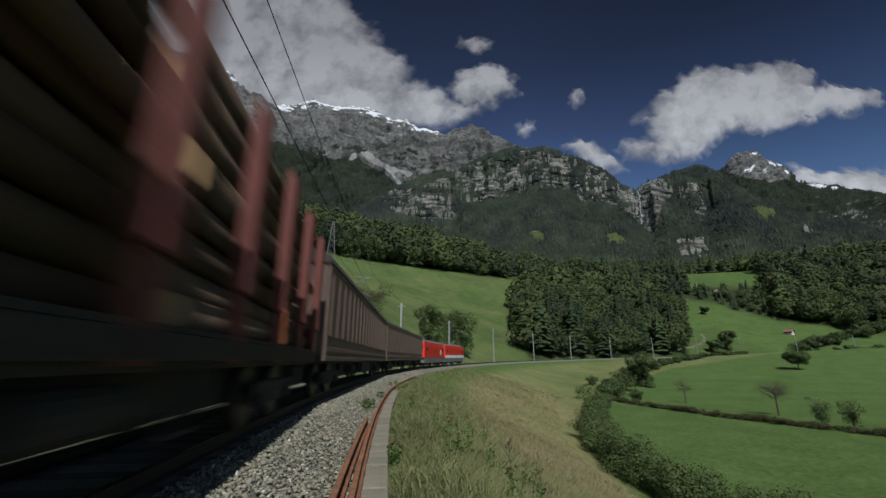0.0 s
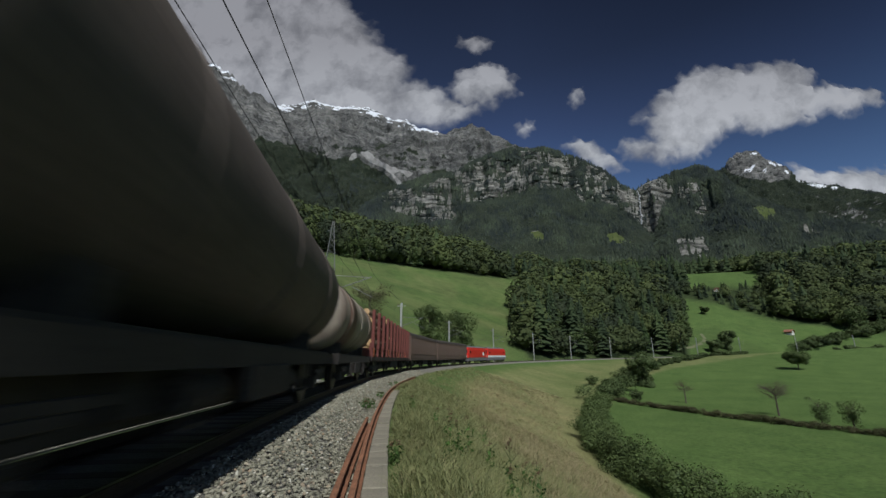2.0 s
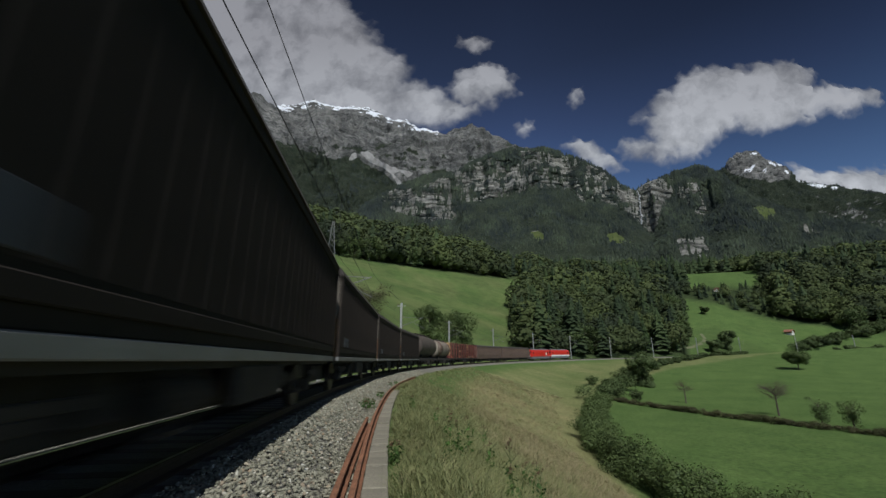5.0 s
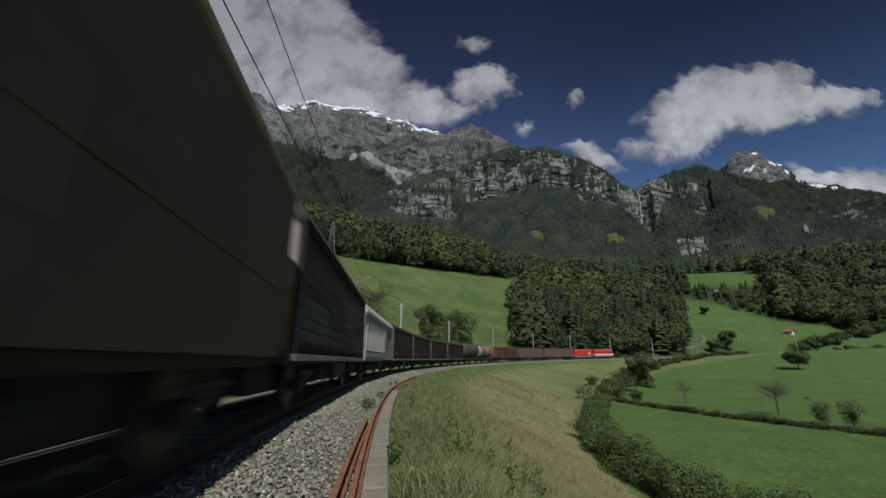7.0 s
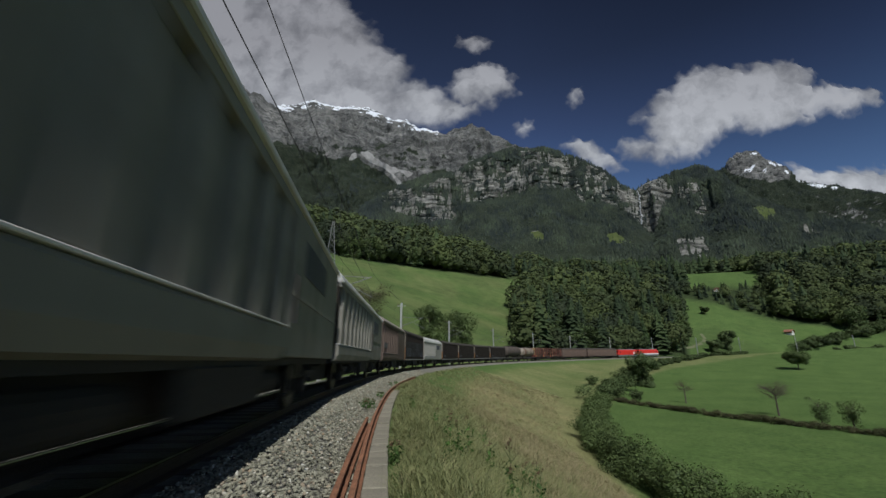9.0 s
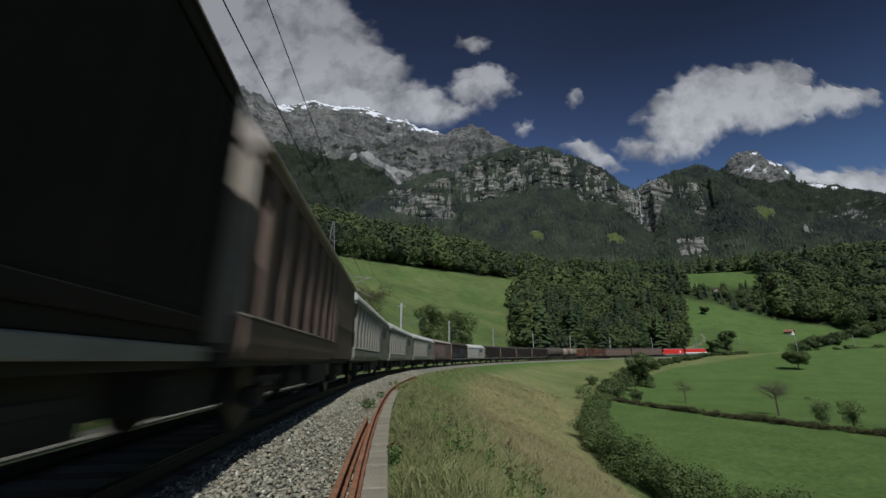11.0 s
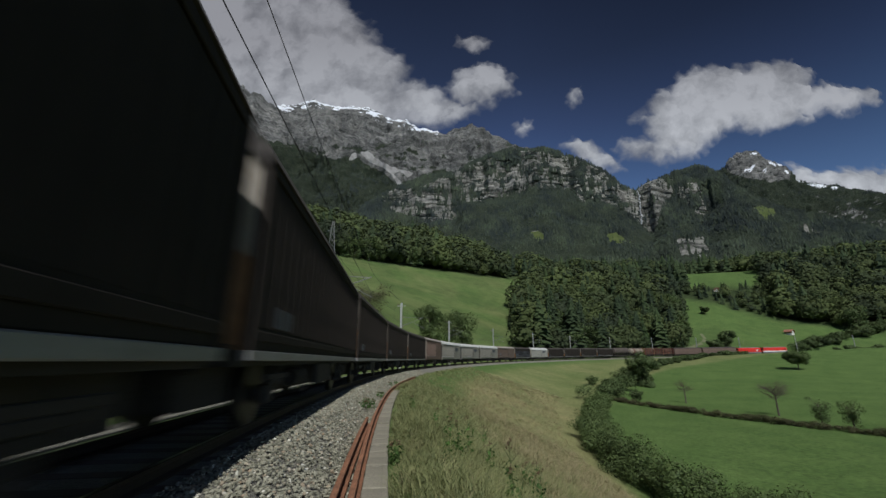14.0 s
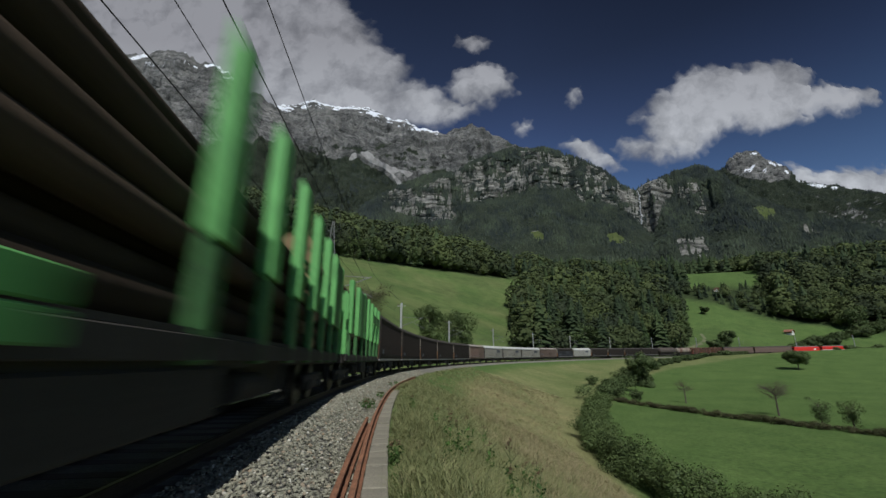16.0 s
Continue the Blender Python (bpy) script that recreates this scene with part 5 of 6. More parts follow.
def forest_spots(sheet, n, seed, low, high):
    r = np.random.RandomState(seed)
    x, y, z, w, U, cov = sheet
    nu, nv = x.shape
    i, j = r.uniform(0, nu - 1.001, n), r.uniform(0, nv - 3.001, n)
    i0, j0 = i.astype(int), j.astype(int)
    fi, fj = i - i0, j - j0

    def at(A):
        return (A[i0, j0] * (1 - fi) + A[i0 + 1, j0] * fi) * (1 - fj) + (A[i0, j0 + 1] * (1 - fi) + A[i0 + 1, j0 + 1] * fi) * fj
    px, py, pz, veg, up = at(x), at(y), at(z), at(cov["veg"]), at(w)
    ok = ((veg > 0.25 + 0.55 * r.rand(n)) | ((r.rand(n) < 0.05) & (cov["scree"].max() == 0))) & (px / py > -0.55) & (px / py < 1.22) & (pz / py > 0.19)
    pos = np.stack([px, py, pz - 1.0], -1)[ok]
    tall = 1 + 0.40 * sstep(0.42, 0.5, up[ok]) if sheet is CLIFF else 1.0
    return pos, tall * r.uniform(low, high, len(pos)) * np.clip(1 + 1.1 * fbm(pos[:, 0] / 45, pos[:, 2] / 30, 3, 71), 0.5, 1.6), r


def build_forest():
    v, f = conifer_form(2, 4)
    vs, fs, tones, base = [], [], [], 0
    for sheet, n, seed, low, high in ((CLIFF, 130000, 4, 5.0, 9.5), (SNOWY, 30000, 5, 9, 15), (PEAK, 14000, 6, 9, 15)):
        pos, h, r = forest_spots(sheet, n, seed, low, high)
        wide = r.uniform(0.9, 1.35, len(h))
        A, B = scatter(v, f, pos, r.uniform(0, 6.28, len(pos)), np.stack([h * wide, h * wide, h], -1))
        b, e = mils(*pos.T)
        tone = np.clip(0.38 + 0.20 * r.normal(size=len(pos)) + 0.7 * fbm(b / 34, e / 26, 3, 83) + 0.40 * sstep(330, 250, e), 0, 1)
        tones.append(np.repeat(tone, len(v)))
        vs.append(A)
        fs.append(B + base)
        base += len(A)
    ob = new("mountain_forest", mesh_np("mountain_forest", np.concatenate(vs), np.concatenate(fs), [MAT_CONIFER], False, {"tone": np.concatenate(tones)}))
    tagged(ob, "dark conifer forest covering the mountainside", "forest", kind="stuff")


def low_growth(x, y):
    """Scrub stays low between the two right-hand meadows."""
    a, d = x / np.maximum(y, 1), -on_track(x, y)[1]
    return np.where((a > 0.585) & (a < 0.84) & (d < 152), 0.42, 1.0)


def build_slope_woods():
    """Trees of the hillside woods beyond the nearest edges, spaced as their crowns ask."""
    r = np.random.RandomState(8)
    X, Y = [], []
    for y0, y1, gap in ((95, 250, 8.2), (250, 400, 8.8), (400, 600, 10.5)):
        gx, gy = np.meshgrid(np.arange(-0.65 * y1, 1.25 * y1, gap), np.arange(y0, y1, gap), indexing="ij")
        X.append((gx + r.uniform(-0.42, 0.42, gx.shape) * gap).ravel())
        Y.append((gy + r.uniform(-0.42, 0.42, gy.shape) * gap).ravel())
    x, y = np.concatenate(X), np.concatenate(Y)
    ok = (x / y > -0.62) & (x / y < 1.25)
    x, y = x[ok], y[ok]
    ok = (woods(x, y) > 0.5) & (on_track(x, y)[1] > -350)
    x, y = x[ok], y[ok]
    n = len(x)
    pos = np.stack([x, y, ground_z(x, y) - 0.5], -1)
    a = x / y
    mixed = np.where((a > 0.16) & (a < 0.62), 0.55, np.where(a < 0.16, 0.06, 0.34)) + 0.3 * sstep(330, 520, y)
    kind = r.rand(n) + 0.5 * fbm(x / 50, y / 50, 3, 77) < mixed
    h = r.uniform(11, 22, n) * low_growth(x, y) * (1 + 0.3 * fbm(x / 30, y / 30, 3, 78)) * (1 + 0.25 * sstep(0.17, 0.1, a))
    h = np.where(kind, h * 1.12, h)
    near = y < 290
    for want, name, label, mat, forms in (
            (True, "conifer_wood", "dense dark green conifers on the slope", MAT_SPRUCE, ([conifer_form(15, 11, k) for k in range(3)], [conifer_form(6, 7, k) for k in range(3)])),
            (False, "broadleaf_wood", "mixed green broadleaf trees on the hillside", MAT_BROADLEAF, ([crown_form(k, 34, 16, 0.031) for k in range(4)], [crown_form(k, 22, 11, 0.046) for k in range(4)]))):
        vs, fs, tones, nn, base = [], [], [], [], 0
        pick = r.randint(0, 12, n)
        tone = np.clip(0.5 + 0.28 * r.normal(size=n) + 0.5 * fbm(x / 40, y / 40, 2, 79), 0, 1)
        for flag, group in ((True, forms[0]), (False, forms[1])):
            for k, form in enumerate(group):
                m = (kind == want) & (near == flag) & (pick % len(group) == k)
                wide = h[m] * (r.uniform(1.15, 1.55, m.sum()) if want else r.uniform(1.1, 1.6, m.sum()))
                turn = r.uniform(0, 6.28, m.sum())
                A, B = scatter(form[0], form[1], pos[m], turn, np.stack([wide, wide, h[m]], -1))
                if not want:
                    nn.append(scatter(form[2], form[1], 0 * pos[m], turn, np.ones(m.sum()))[0])
                vs.append(A)
                fs.append(B + base)
                tones.append(np.repeat(tone[m], len(form[0])))
                base += len(A)
        tagged(new(name, mesh_np(name, np.concatenate(vs), np.concatenate(fs), [mat], False, {"tone": np.concatenate(tones)}, np.concatenate(nn) if nn else None)), label, "forest", kind="stuff")


build_forest()
build_slope_woods()


# ---- lineside ----
def stone_material():
    m, t, b = material("ballast_stone")
    g = t.nodes.new("ShaderNodeNewGeometry")
    col = ramp(t, g.outputs["Random Per Island"], [(0.0, (0.120, 0.115, 0.080)), (0.45, (0.215, 0.205, 0.148)), (0.86, (0.285, 0.270, 0.200)), (0.95, (0.27, 0.20, 0.13)), (0.99, (0.52, 0.50, 0.42))])
    n = noise_tex(t, 60, 6, 0.7)
    col = mixc(t, 1.0, col, maths(t, "MULTIPLY_ADD", n, 0.9, 0.55), "MULTIPLY")
    t.links.new(col, b.inputs["Base Color"])
    b.inputs["Roughness"].default_value = 0.9
    bump(t, b, n, 0.5, 0.005)
    return m


def stone_forms(k):
    out = []
    for i in range(k):
        bm = bmesh.new()
        bmesh.ops.create_icosphere(bm, subdivisions=1, radius=0.5)
        r = np.random.RandomState(100 + i)
        v = np.array([x.co for x in bm.verts])
        f = np.array([[y.index for y in x.verts] for x in bm.faces])
        bm.free()
        n1 = r.normal(size=(5, 3))
        n1 /= np.linalg.norm(n1, axis=1)[:, None]
        for nn in n1:                               # cleave flat faces
            d = v @ nn
            v = v - np.outer(np.maximum(0, d - r.uniform(0.16, 0.32)), nn)
        v = v * r.uniform(0.75, 1.25, 3)
        out.append((v, f))
    return out


def build_ballast():
    r = np.random.RandomState(3)
    n = 26000
    s = 1.5 + 48 * r.rand(n) ** 1.5
    q = r.uniform(1.0, 2.62, n)
    z = np.interp(q, [1.0, 1.3, 1.75, 2.55, 2.7], [-0.17, -0.17, -0.18, -0.50, -0.56])
    size = r.uniform(0.030, 0.066, n) * (1 + 0.4 * (r.rand(n) > 0.93)) * (1 + 0.012 * s)
    P = np.stack([np.interp(s, SS, CX), np.interp(s, SS, CY), np.interp(s, SS, CZ)], -1)
    th = np.interp(s, SS, TH)
    P[:, 0] += q * np.cos(th)
    P[:, 1] -= q * np.sin(th)
    P[:, 2] += z + size * r.uniform(-0.1, 0.32, n)
    forms = stone_forms(7)
    vs, fs, base = [], [], 0
    kind = r.randint(0, 7, n)
    for k, (v, f) in enumerate(forms):
        m = kind == k
        A, B = scatter(v, f, P[m], r.uniform(0, 6.28, m.sum()), np.stack([size[m], size[m] * r.uniform(0.7, 1.1, m.sum()), size[m] * r.uniform(0.5, 0.9, m.sum())], -1))
        vs.append(A)
        fs.append(B + base)
        base += len(A)
    ob = new("ballast_stones", mesh_np("ballast_stones", np.concatenate(vs), np.concatenate(fs), [stone_material()]))
    tagged(ob, "sharp grey crushed stones of the track ballast", "gravel", kind="stuff")


def old_rail(s0, q0, s1, q1, z, label, bend=0.0):
    """A discarded rail lying on the ballast edge."""
    ob = thing("old_rail", label, "rail", "discarded rails")
    n = 12
    prof = [(-0.07, 0), (0.07, 0), (0.068, 0.014), (0.010, 0.036), (0.010, 0.118), (0.034, 0.132), (0.034, 0.158), (0.026, 0.165), (-0.026, 0.165), (-0.034, 0.158), (-0.034, 0.132), (-0.010, 0.118), (-0.010, 0.036), (-0.068, 0.014)]
    k = len(prof)
    s = np.linspace(s0, s1, n)
    q = np.linspace(q0, q1, n) + bend * np.sin(np.linspace(0, math.pi, n))
    v = np.stack([track(s, q + a, z + b) for a, b in prof], 1).reshape(-1, 3)
    i, j = np.meshgrid(np.arange(n - 1), np.arange(k), indexing="ij")
    f = np.stack([i * k + j, (i + 1) * k + j, (i + 1) * k + (j + 1) % k, i * k + (j + 1) % k], -1).reshape(-1, 4)
    me = mesh_np("rail_bar", v, f, [MAT_RUST])
    part("rail_bar", me, None, ob)
    for e, idx in ((0, range(k)), (n - 1, range(k))):
        me2 = bpy.data.meshes.new("cut_end")
        me2.from_pydata([tuple(v[e * k + c]) for c in idx], [], [tuple(range(k))])
        part("cut_end", me2, MAT_RUST, ob)
    return ob


def cable_trough():
    """Concrete cable duct covered with single slabs beside the ballast."""
    ob = thing("cable_trough", "weathered concrete cable trough with slab lids beside the track", "cable trough", kind="structure")
    sweep("trough_body", [(2.80, -0.85), (3.08, -0.85), (3.08, -0.475), (2.80, -0.475)], 1.0, 21.5, 0.5, MAT_CONC, ob)
    rnd = random.Random(5)
    me = bpy.data.meshes.new("slab")
    bm = boxes((-0.15, 0.15, -0.235, 0.235, 0, 0.06, 0.01))
    bm.to_mesh(me)
    bm.free()
    me.materials.append(MAT_CONC)
    for i in range(40):
        s = 1.3 + i * 0.505
        p = track(s, 2.94, -0.472 + rnd.uniform(-0.008, 0.018))
        o = part("slab", me, None, ob)
        o.matrix_basis = pose(p[0], p[1], p[2], rnd.uniform(-0.8, 0.8), rnd.uniform(-1, 1), -math.degrees(np.interp(s, SS, TH)) + rnd.uniform(-1.2, 1.2))


def mast(s, label, arm=True, h=9.4, q=-3.3):
    ob = thing("catenary_mast", label, "mast", "catenary masts")
    p = track(s, q)
    th = -math.degrees(float(np.interp(s, SS, TH)))
    base = gz(p[0], p[1])
    ob.matrix_basis = pose(p[0], p[1], p[2], 0, 0, th)
    lo = base - p[2] - 0.3
    part("post", boxes((-0.13, -0.11, -0.11, 0.11, lo, h), (0.11, 0.13, -0.11, 0.11, lo, h), (-0.11, 0.11, -0.012, 0.012, lo, h)), MAT_MAST, ob)
    part("footing", boxes((-0.4, 0.4, -0.4, 0.4, lo - 0.3, lo + 0.45, 0.04)), MAT_CONC, ob)
    if arm:
        reach = -q + 0.1
        part("bracket_tube", rod(bmesh.new(), (0.1, 0, 5.9), (reach, 0, 7.1), 0.035, 8), MAT_ARM, ob)
        part("stay_tube", rod(bmesh.new(), (0.1, 0, 7.25), (reach - 0.2, 0, 7.05), 0.025, 8), MAT_ARM, ob)
        part("steady_arm", rod(bmesh.new(), (reach * 0.55, 0, 6.4), (reach + 0.1, 0, 5.55), 0.02, 6), MAT_ARM, ob)
        for z in (5.85, 7.25):
            bm = bmesh.new()
            for k in range(4):
                rod(bm, (0.16 + 0.07 * k, 0, z), (0.20 + 0.07 * k, 0, z), 0.075, 10)
            part("insulator", bm, MAT_INSUL, ob)
    part("cross_arm", boxes((-0.6, 0.6, -0.04, 0.04, h - 0.5, h - 0.42)), MAT_MAST, ob)
    part("cap_insulator", rod(bmesh.new(), (-0.5, 0, h - 0.42), (-0.5, 0, h - 0.1), 0.06, 8), MAT_INSUL, ob)
    return ob


MAT_ARM = surf("weathered_arm", (0.16, 0.16, 0.155), (0.28, 0.28, 0.27), 5, 0.6, 0.3)
MAT_MAST = surf("galvanised_mast", (0.34, 0.34, 0.33), (0.50, 0.50, 0.48), 5, 0.55, 0.4)
MAT_INSUL = surf("brown_insulator", (0.08, 0.04, 0.03), (0.14, 0.08, 0.06), 4, 0.3)
MAT_WIRE = surf("weathered_wire", (0.02, 0.02, 0.02), (0.05, 0.05, 0.05), 4, 0.6, 0.5)


def wire_line(name, pts, r, mat, parent):
    cu = bpy.data.curves.new(name, "CURVE")
    cu.dimensions, cu.bevel_depth, cu.bevel_resolution = "3D", r, 1
    sp = cu.splines.new("POLY")
    sp.points.add(len(pts) - 1)
    for a, p in zip(sp.points, pts):
        a.co = (*p, 1)
    cu.materials.append(mat)
    o = new(name, cu)
    o.parent = parent
    return o


def overhead_line(stations):
    ob = thing("overhead_line", "thin dark overhead contact and carrier wires above the track", "overhead wire", kind="structure")
    for q, sag, zc, zm in ((-1.25, 0.5, 5.5, 7.2), (0.3, 0.45, 5.55, 7.2)):
        con, mes = [], []
        for a, b in zip(stations[:-1], stations[1:]):
            for k in range(6):
                u = k / 6
                s = a + (b - a) * u
                con.append(tuple(straight(a, b, u, q, zc)))
                mes.append(tuple(straight(a, b, u, q, zm - sag * 4 * u * (1 - u) * 0.9)))
                if k in (1, 3, 5) and q < 0:
                    wire_line("dropper", [con[-1], mes[-1]], 0.006, MAT_WIRE, ob)
                if k == 3 and q > 0:
                    wire_line("dropper", [con[-1], mes[-1]], 0.006, MAT_WIRE, ob)
        wire_line("contact_wire", con, 0.011, MAT_WIRE, ob)
        wire_line("carrier_wire", mes, 0.010, MAT_WIRE, ob)


def straight(a, b, u, q, z):
    pa, pb = track(a, q, z), track(b, q, z)
    return pa + (pb - pa) * u


def pylon(x, y, h):
    MAT_PYLON = surf("weathered_pylon", (0.12, 0.12, 0.115), (0.22, 0.22, 0.21), 3, 0.6, 0.3)
    ob = thing("lattice_pylon", "grey steel lattice power pylon at the edge of the wood", "pylon")
    z = gz(x, y) - 0.3
    ob.matrix_basis = pose(x, y, z, 0, 0, 12)
    wid = lambda k: 2.1 * (1 - k) + 0.45
    for sx in (-1, 1):
        for sy in (-1, 1):
            part("leg", rod(bmesh.new(), (sx * wid(0), sy * wid(0), 0), (sx * wid(0.92) * 0.6, sy * wid(0.92) * 0.6, h), 0.13, 5), MAT_PYLON, ob)
    n = 9
    for i in range(n):
        a, b = i / n, (i + 1) / n
        wa, wb = wid(0) + (wid(0.92) * 0.6 - wid(0)) * a, wid(0) + (wid(0.92) * 0.6 - wid(0)) * b
        bm = bmesh.new()
        for k in range(4):
            c, d = [(-1, -1), (1, -1), (1, 1), (-1, 1)][k], [(1, -1), (1, 1), (-1, 1), (-1, -1)][k]
            rod(bm, (c[0] * wa, c[1] * wa, a * h), (d[0] * wb, d[1] * wb, b * h), 0.07, 4)
            rod(bm, (d[0] * wa, d[1] * wa, a * h), (c[0] * wb, c[1] * wb, b * h), 0.07, 4)
        part("lattice_bay", bm, MAT_PYLON, ob)
    for zz, l in ((0.80, 2.6), (0.90, 2.0)):
        bm = rod(bmesh.new(), (-l, 0, h * zz), (l, 0, h * zz), 0.10, 5)
        for sx in (-1, 1):
            rod(bm, (sx * l, 0, h * zz), (sx * 0.4, 0, h * (zz + 0.05)), 0.06, 4)
        part("cross_arm", bm, MAT_PYLON, ob)


def hut(x, y, w, d, h, rz):
    ob = thing("field_hut", "small wooden hay hut with a red tiled roof in the meadow", "hut")
    ob.matrix_basis = pose(x, y, gz(x, y) - 0.6, 0, 0, rz)
    wall = surf("hut_boards", (0.10, 0.06, 0.04), (0.22, 0.14, 0.09), 3, 0.9, stretch=(6, 6, 1))
    part("base_wall", boxes((-w / 2, w / 2, -d / 2, d / 2, 0, 1.3)), surf("hut_render", (0.55, 0.53, 0.48), (0.7, 0.68, 0.62), 3, 0.9), ob)
    part("board_wall", extrude_profile([(-w / 2, 1.3), (w / 2, 1.3), (w / 2, h), (0, h + 1.3), (-w / 2, h)], -d / 2, d / 2), wall, ob)
    tile = surf("hut_tiles", (0.20, 0.085, 0.055), (0.32, 0.14, 0.09), 6, 0.85)
    for sx in (-1, 1):
        pts = [(0, h + 1.42), (sx * (w / 2 + 0.5), h - 0.05), (sx * (w / 2 + 0.5), h - 0.2), (0, h + 1.27)]
        part("roof", extrude_profile(pts if sx > 0 else pts[::-1], -d / 2 - 0.5, d / 2 + 0.5), tile, ob)
    part("door", boxes((-0.6, 0.6, -d / 2 - 0.05, -d / 2 - 0.01, 1.0, 2.7)), surf("hut_door", (0.5, 0.48, 0.42), (0.62, 0.6, 0.55), 3, 0.8), ob, "pale door")


build_ballast()
old_rail(1.0, 2.72, 19.6, 2.66, -0.49, "long rusty discarded rail lying along the ballast edge")
old_rail(1.0, 2.53, 10.4, 2.55, -0.46, "short rusty discarded rail lying on the ballast")
old_rail(19.7, 2.62, 37.5, 2.95, -0.50, "rusty discarded rail half sunk in grass", bend=-0.05)
cable_trough()
for i, s in enumerate((-2, 30, 61, 92, 125, 156, 185, 216, 248, 280, 309, 344, 376)):
    mast(s, "galvanised steel catenary mast with a bracket arm beside the track", h=7.4 if s == 30 else 9.4)
overhead_line([-34, -2, 30, 61, 92, 125, 156, 185, 216, 248, 280, 309, 344, 376])
pylon(-57, 196, 27)
hut(224, 263, 3.6, 3.8, 2.3, 28)
hut(245, 355, 4.2, 5.0, 2.8, -20)


# ---- trees, hedges, plants ----
MAT_TRUNK = surf("tree_bark", (0.05, 0.04, 0.03), (0.14, 0.115, 0.09), 4, 0.95, relief=0.8, dist=0.03)
MAT_LEAF = leafy("leaves_green", (0.086, 0.122, 0.043), (0.120, 0.160, 0.055), trans=0.35, patch=1.6, pscale=0.12)
MAT_LEAF_DARK = leafy("leaves_dark", (0.068, 0.099, 0.036), (0.095, 0.128, 0.046), patch=1.6, pscale=0.3)
MAT_SCRUB = leafy("brownish_scrub", (0.045, 0.048, 0.022), (0.115, 0.108, 0.05))
MAT_NEEDLE = leafy("spruce_needles", (0.020, 0.040, 0.013), (0.062, 0.095, 0.032), trans=0.1)


def leaf_cloud(r, centres, radii, per, size):
    """Small folded leaf sheets spread through several rounded boughs."""
    C, Nn, D = [], [], []
    for c, rad in zip(centres, radii):
        d = r.normal(size=(per, 3))
        d /= np.linalg.norm(d, axis=1)[:, None]
        k = r.uniform(0.45, 1.08, per) ** 0.6
        C.append(np.array(c) + d * np.array(rad) * k[:, None])
        D.append(d + np.array([0, 0, 0.2]) + 0.12 * r.normal(size=(per, 3)))
        Nn.append(d + r.normal(size=(per, 3)) * 0.33 + np.array([0, 0, 0.25]))
    C, Nn = np.concatenate(C), np.concatenate(Nn)
    Nn /= np.linalg.norm(Nn, axis=1)[:, None]
    a = np.cross(Nn, r.normal(size=Nn.shape))
    a /= np.linalg.norm(a, axis=1)[:, None]
    b = np.cross(Nn, a)
    n = len(C)
    s = size * r.uniform(0.6, 1.3, n)[:, None]
    l = s * r.uniform(0.55, 0.9, n)[:, None]
    v = np.stack([C - a * s, C - b * l + Nn * 0.12 * s, C + a * s, C + b * l + Nn * 0.12 * s], 1).reshape(-1, 3)
    f = np.arange(n * 4).reshape(n, 4)
    return v, f, np.repeat(np.concatenate(D), 4, 0)


def tree_limbs(r, h, w, trunk, n, fine=0):
    bm = bmesh.new()
    top = Vector((r.uniform(-0.04, 0.04) * h, r.uniform(-0.04, 0.04) * h, h * 0.72))
    mid = Vector((top.x * 0.3, top.y * 0.3, h * 0.3))
    rod(bm, (0, 0, -0.4), mid, trunk, 8, trunk * 0.75)
    rod(bm, mid, top, trunk * 0.75, 7, trunk * 0.25)
    tips = []
    for i in range(n):
        a = 2 * math.pi * (i + r.uniform(-0.3, 0.3)) / n
        k = r.uniform(0.25, 0.95)
        p = mid.lerp(top, k)
        q = Vector((math.cos(a) * w * r.uniform(0.3, 0.48), math.sin(a) * w * r.uniform(0.3, 0.48), p.z + h * r.uniform(0.05, 0.24)))
        rod(bm, p, q, trunk * 0.34, 5, trunk * 0.1)
        tips.append(q)
        for j in range(fine):
            m3 = p.lerp(q, r.uniform(0.5, 1.0))
            e = m3 + Vector((r.uniform(-1, 1), r.uniform(-1, 1), r.uniform(-0.5, 1))) * w * (0.14 if fine < 10 else 0.22)
            m2 = p.lerp(q, r.uniform(0.25, 1.0))
            rod(bm, m2, e, trunk * (0.10 if fine < 10 else 0.055), 4, trunk * 0.02)
    return bm, tips


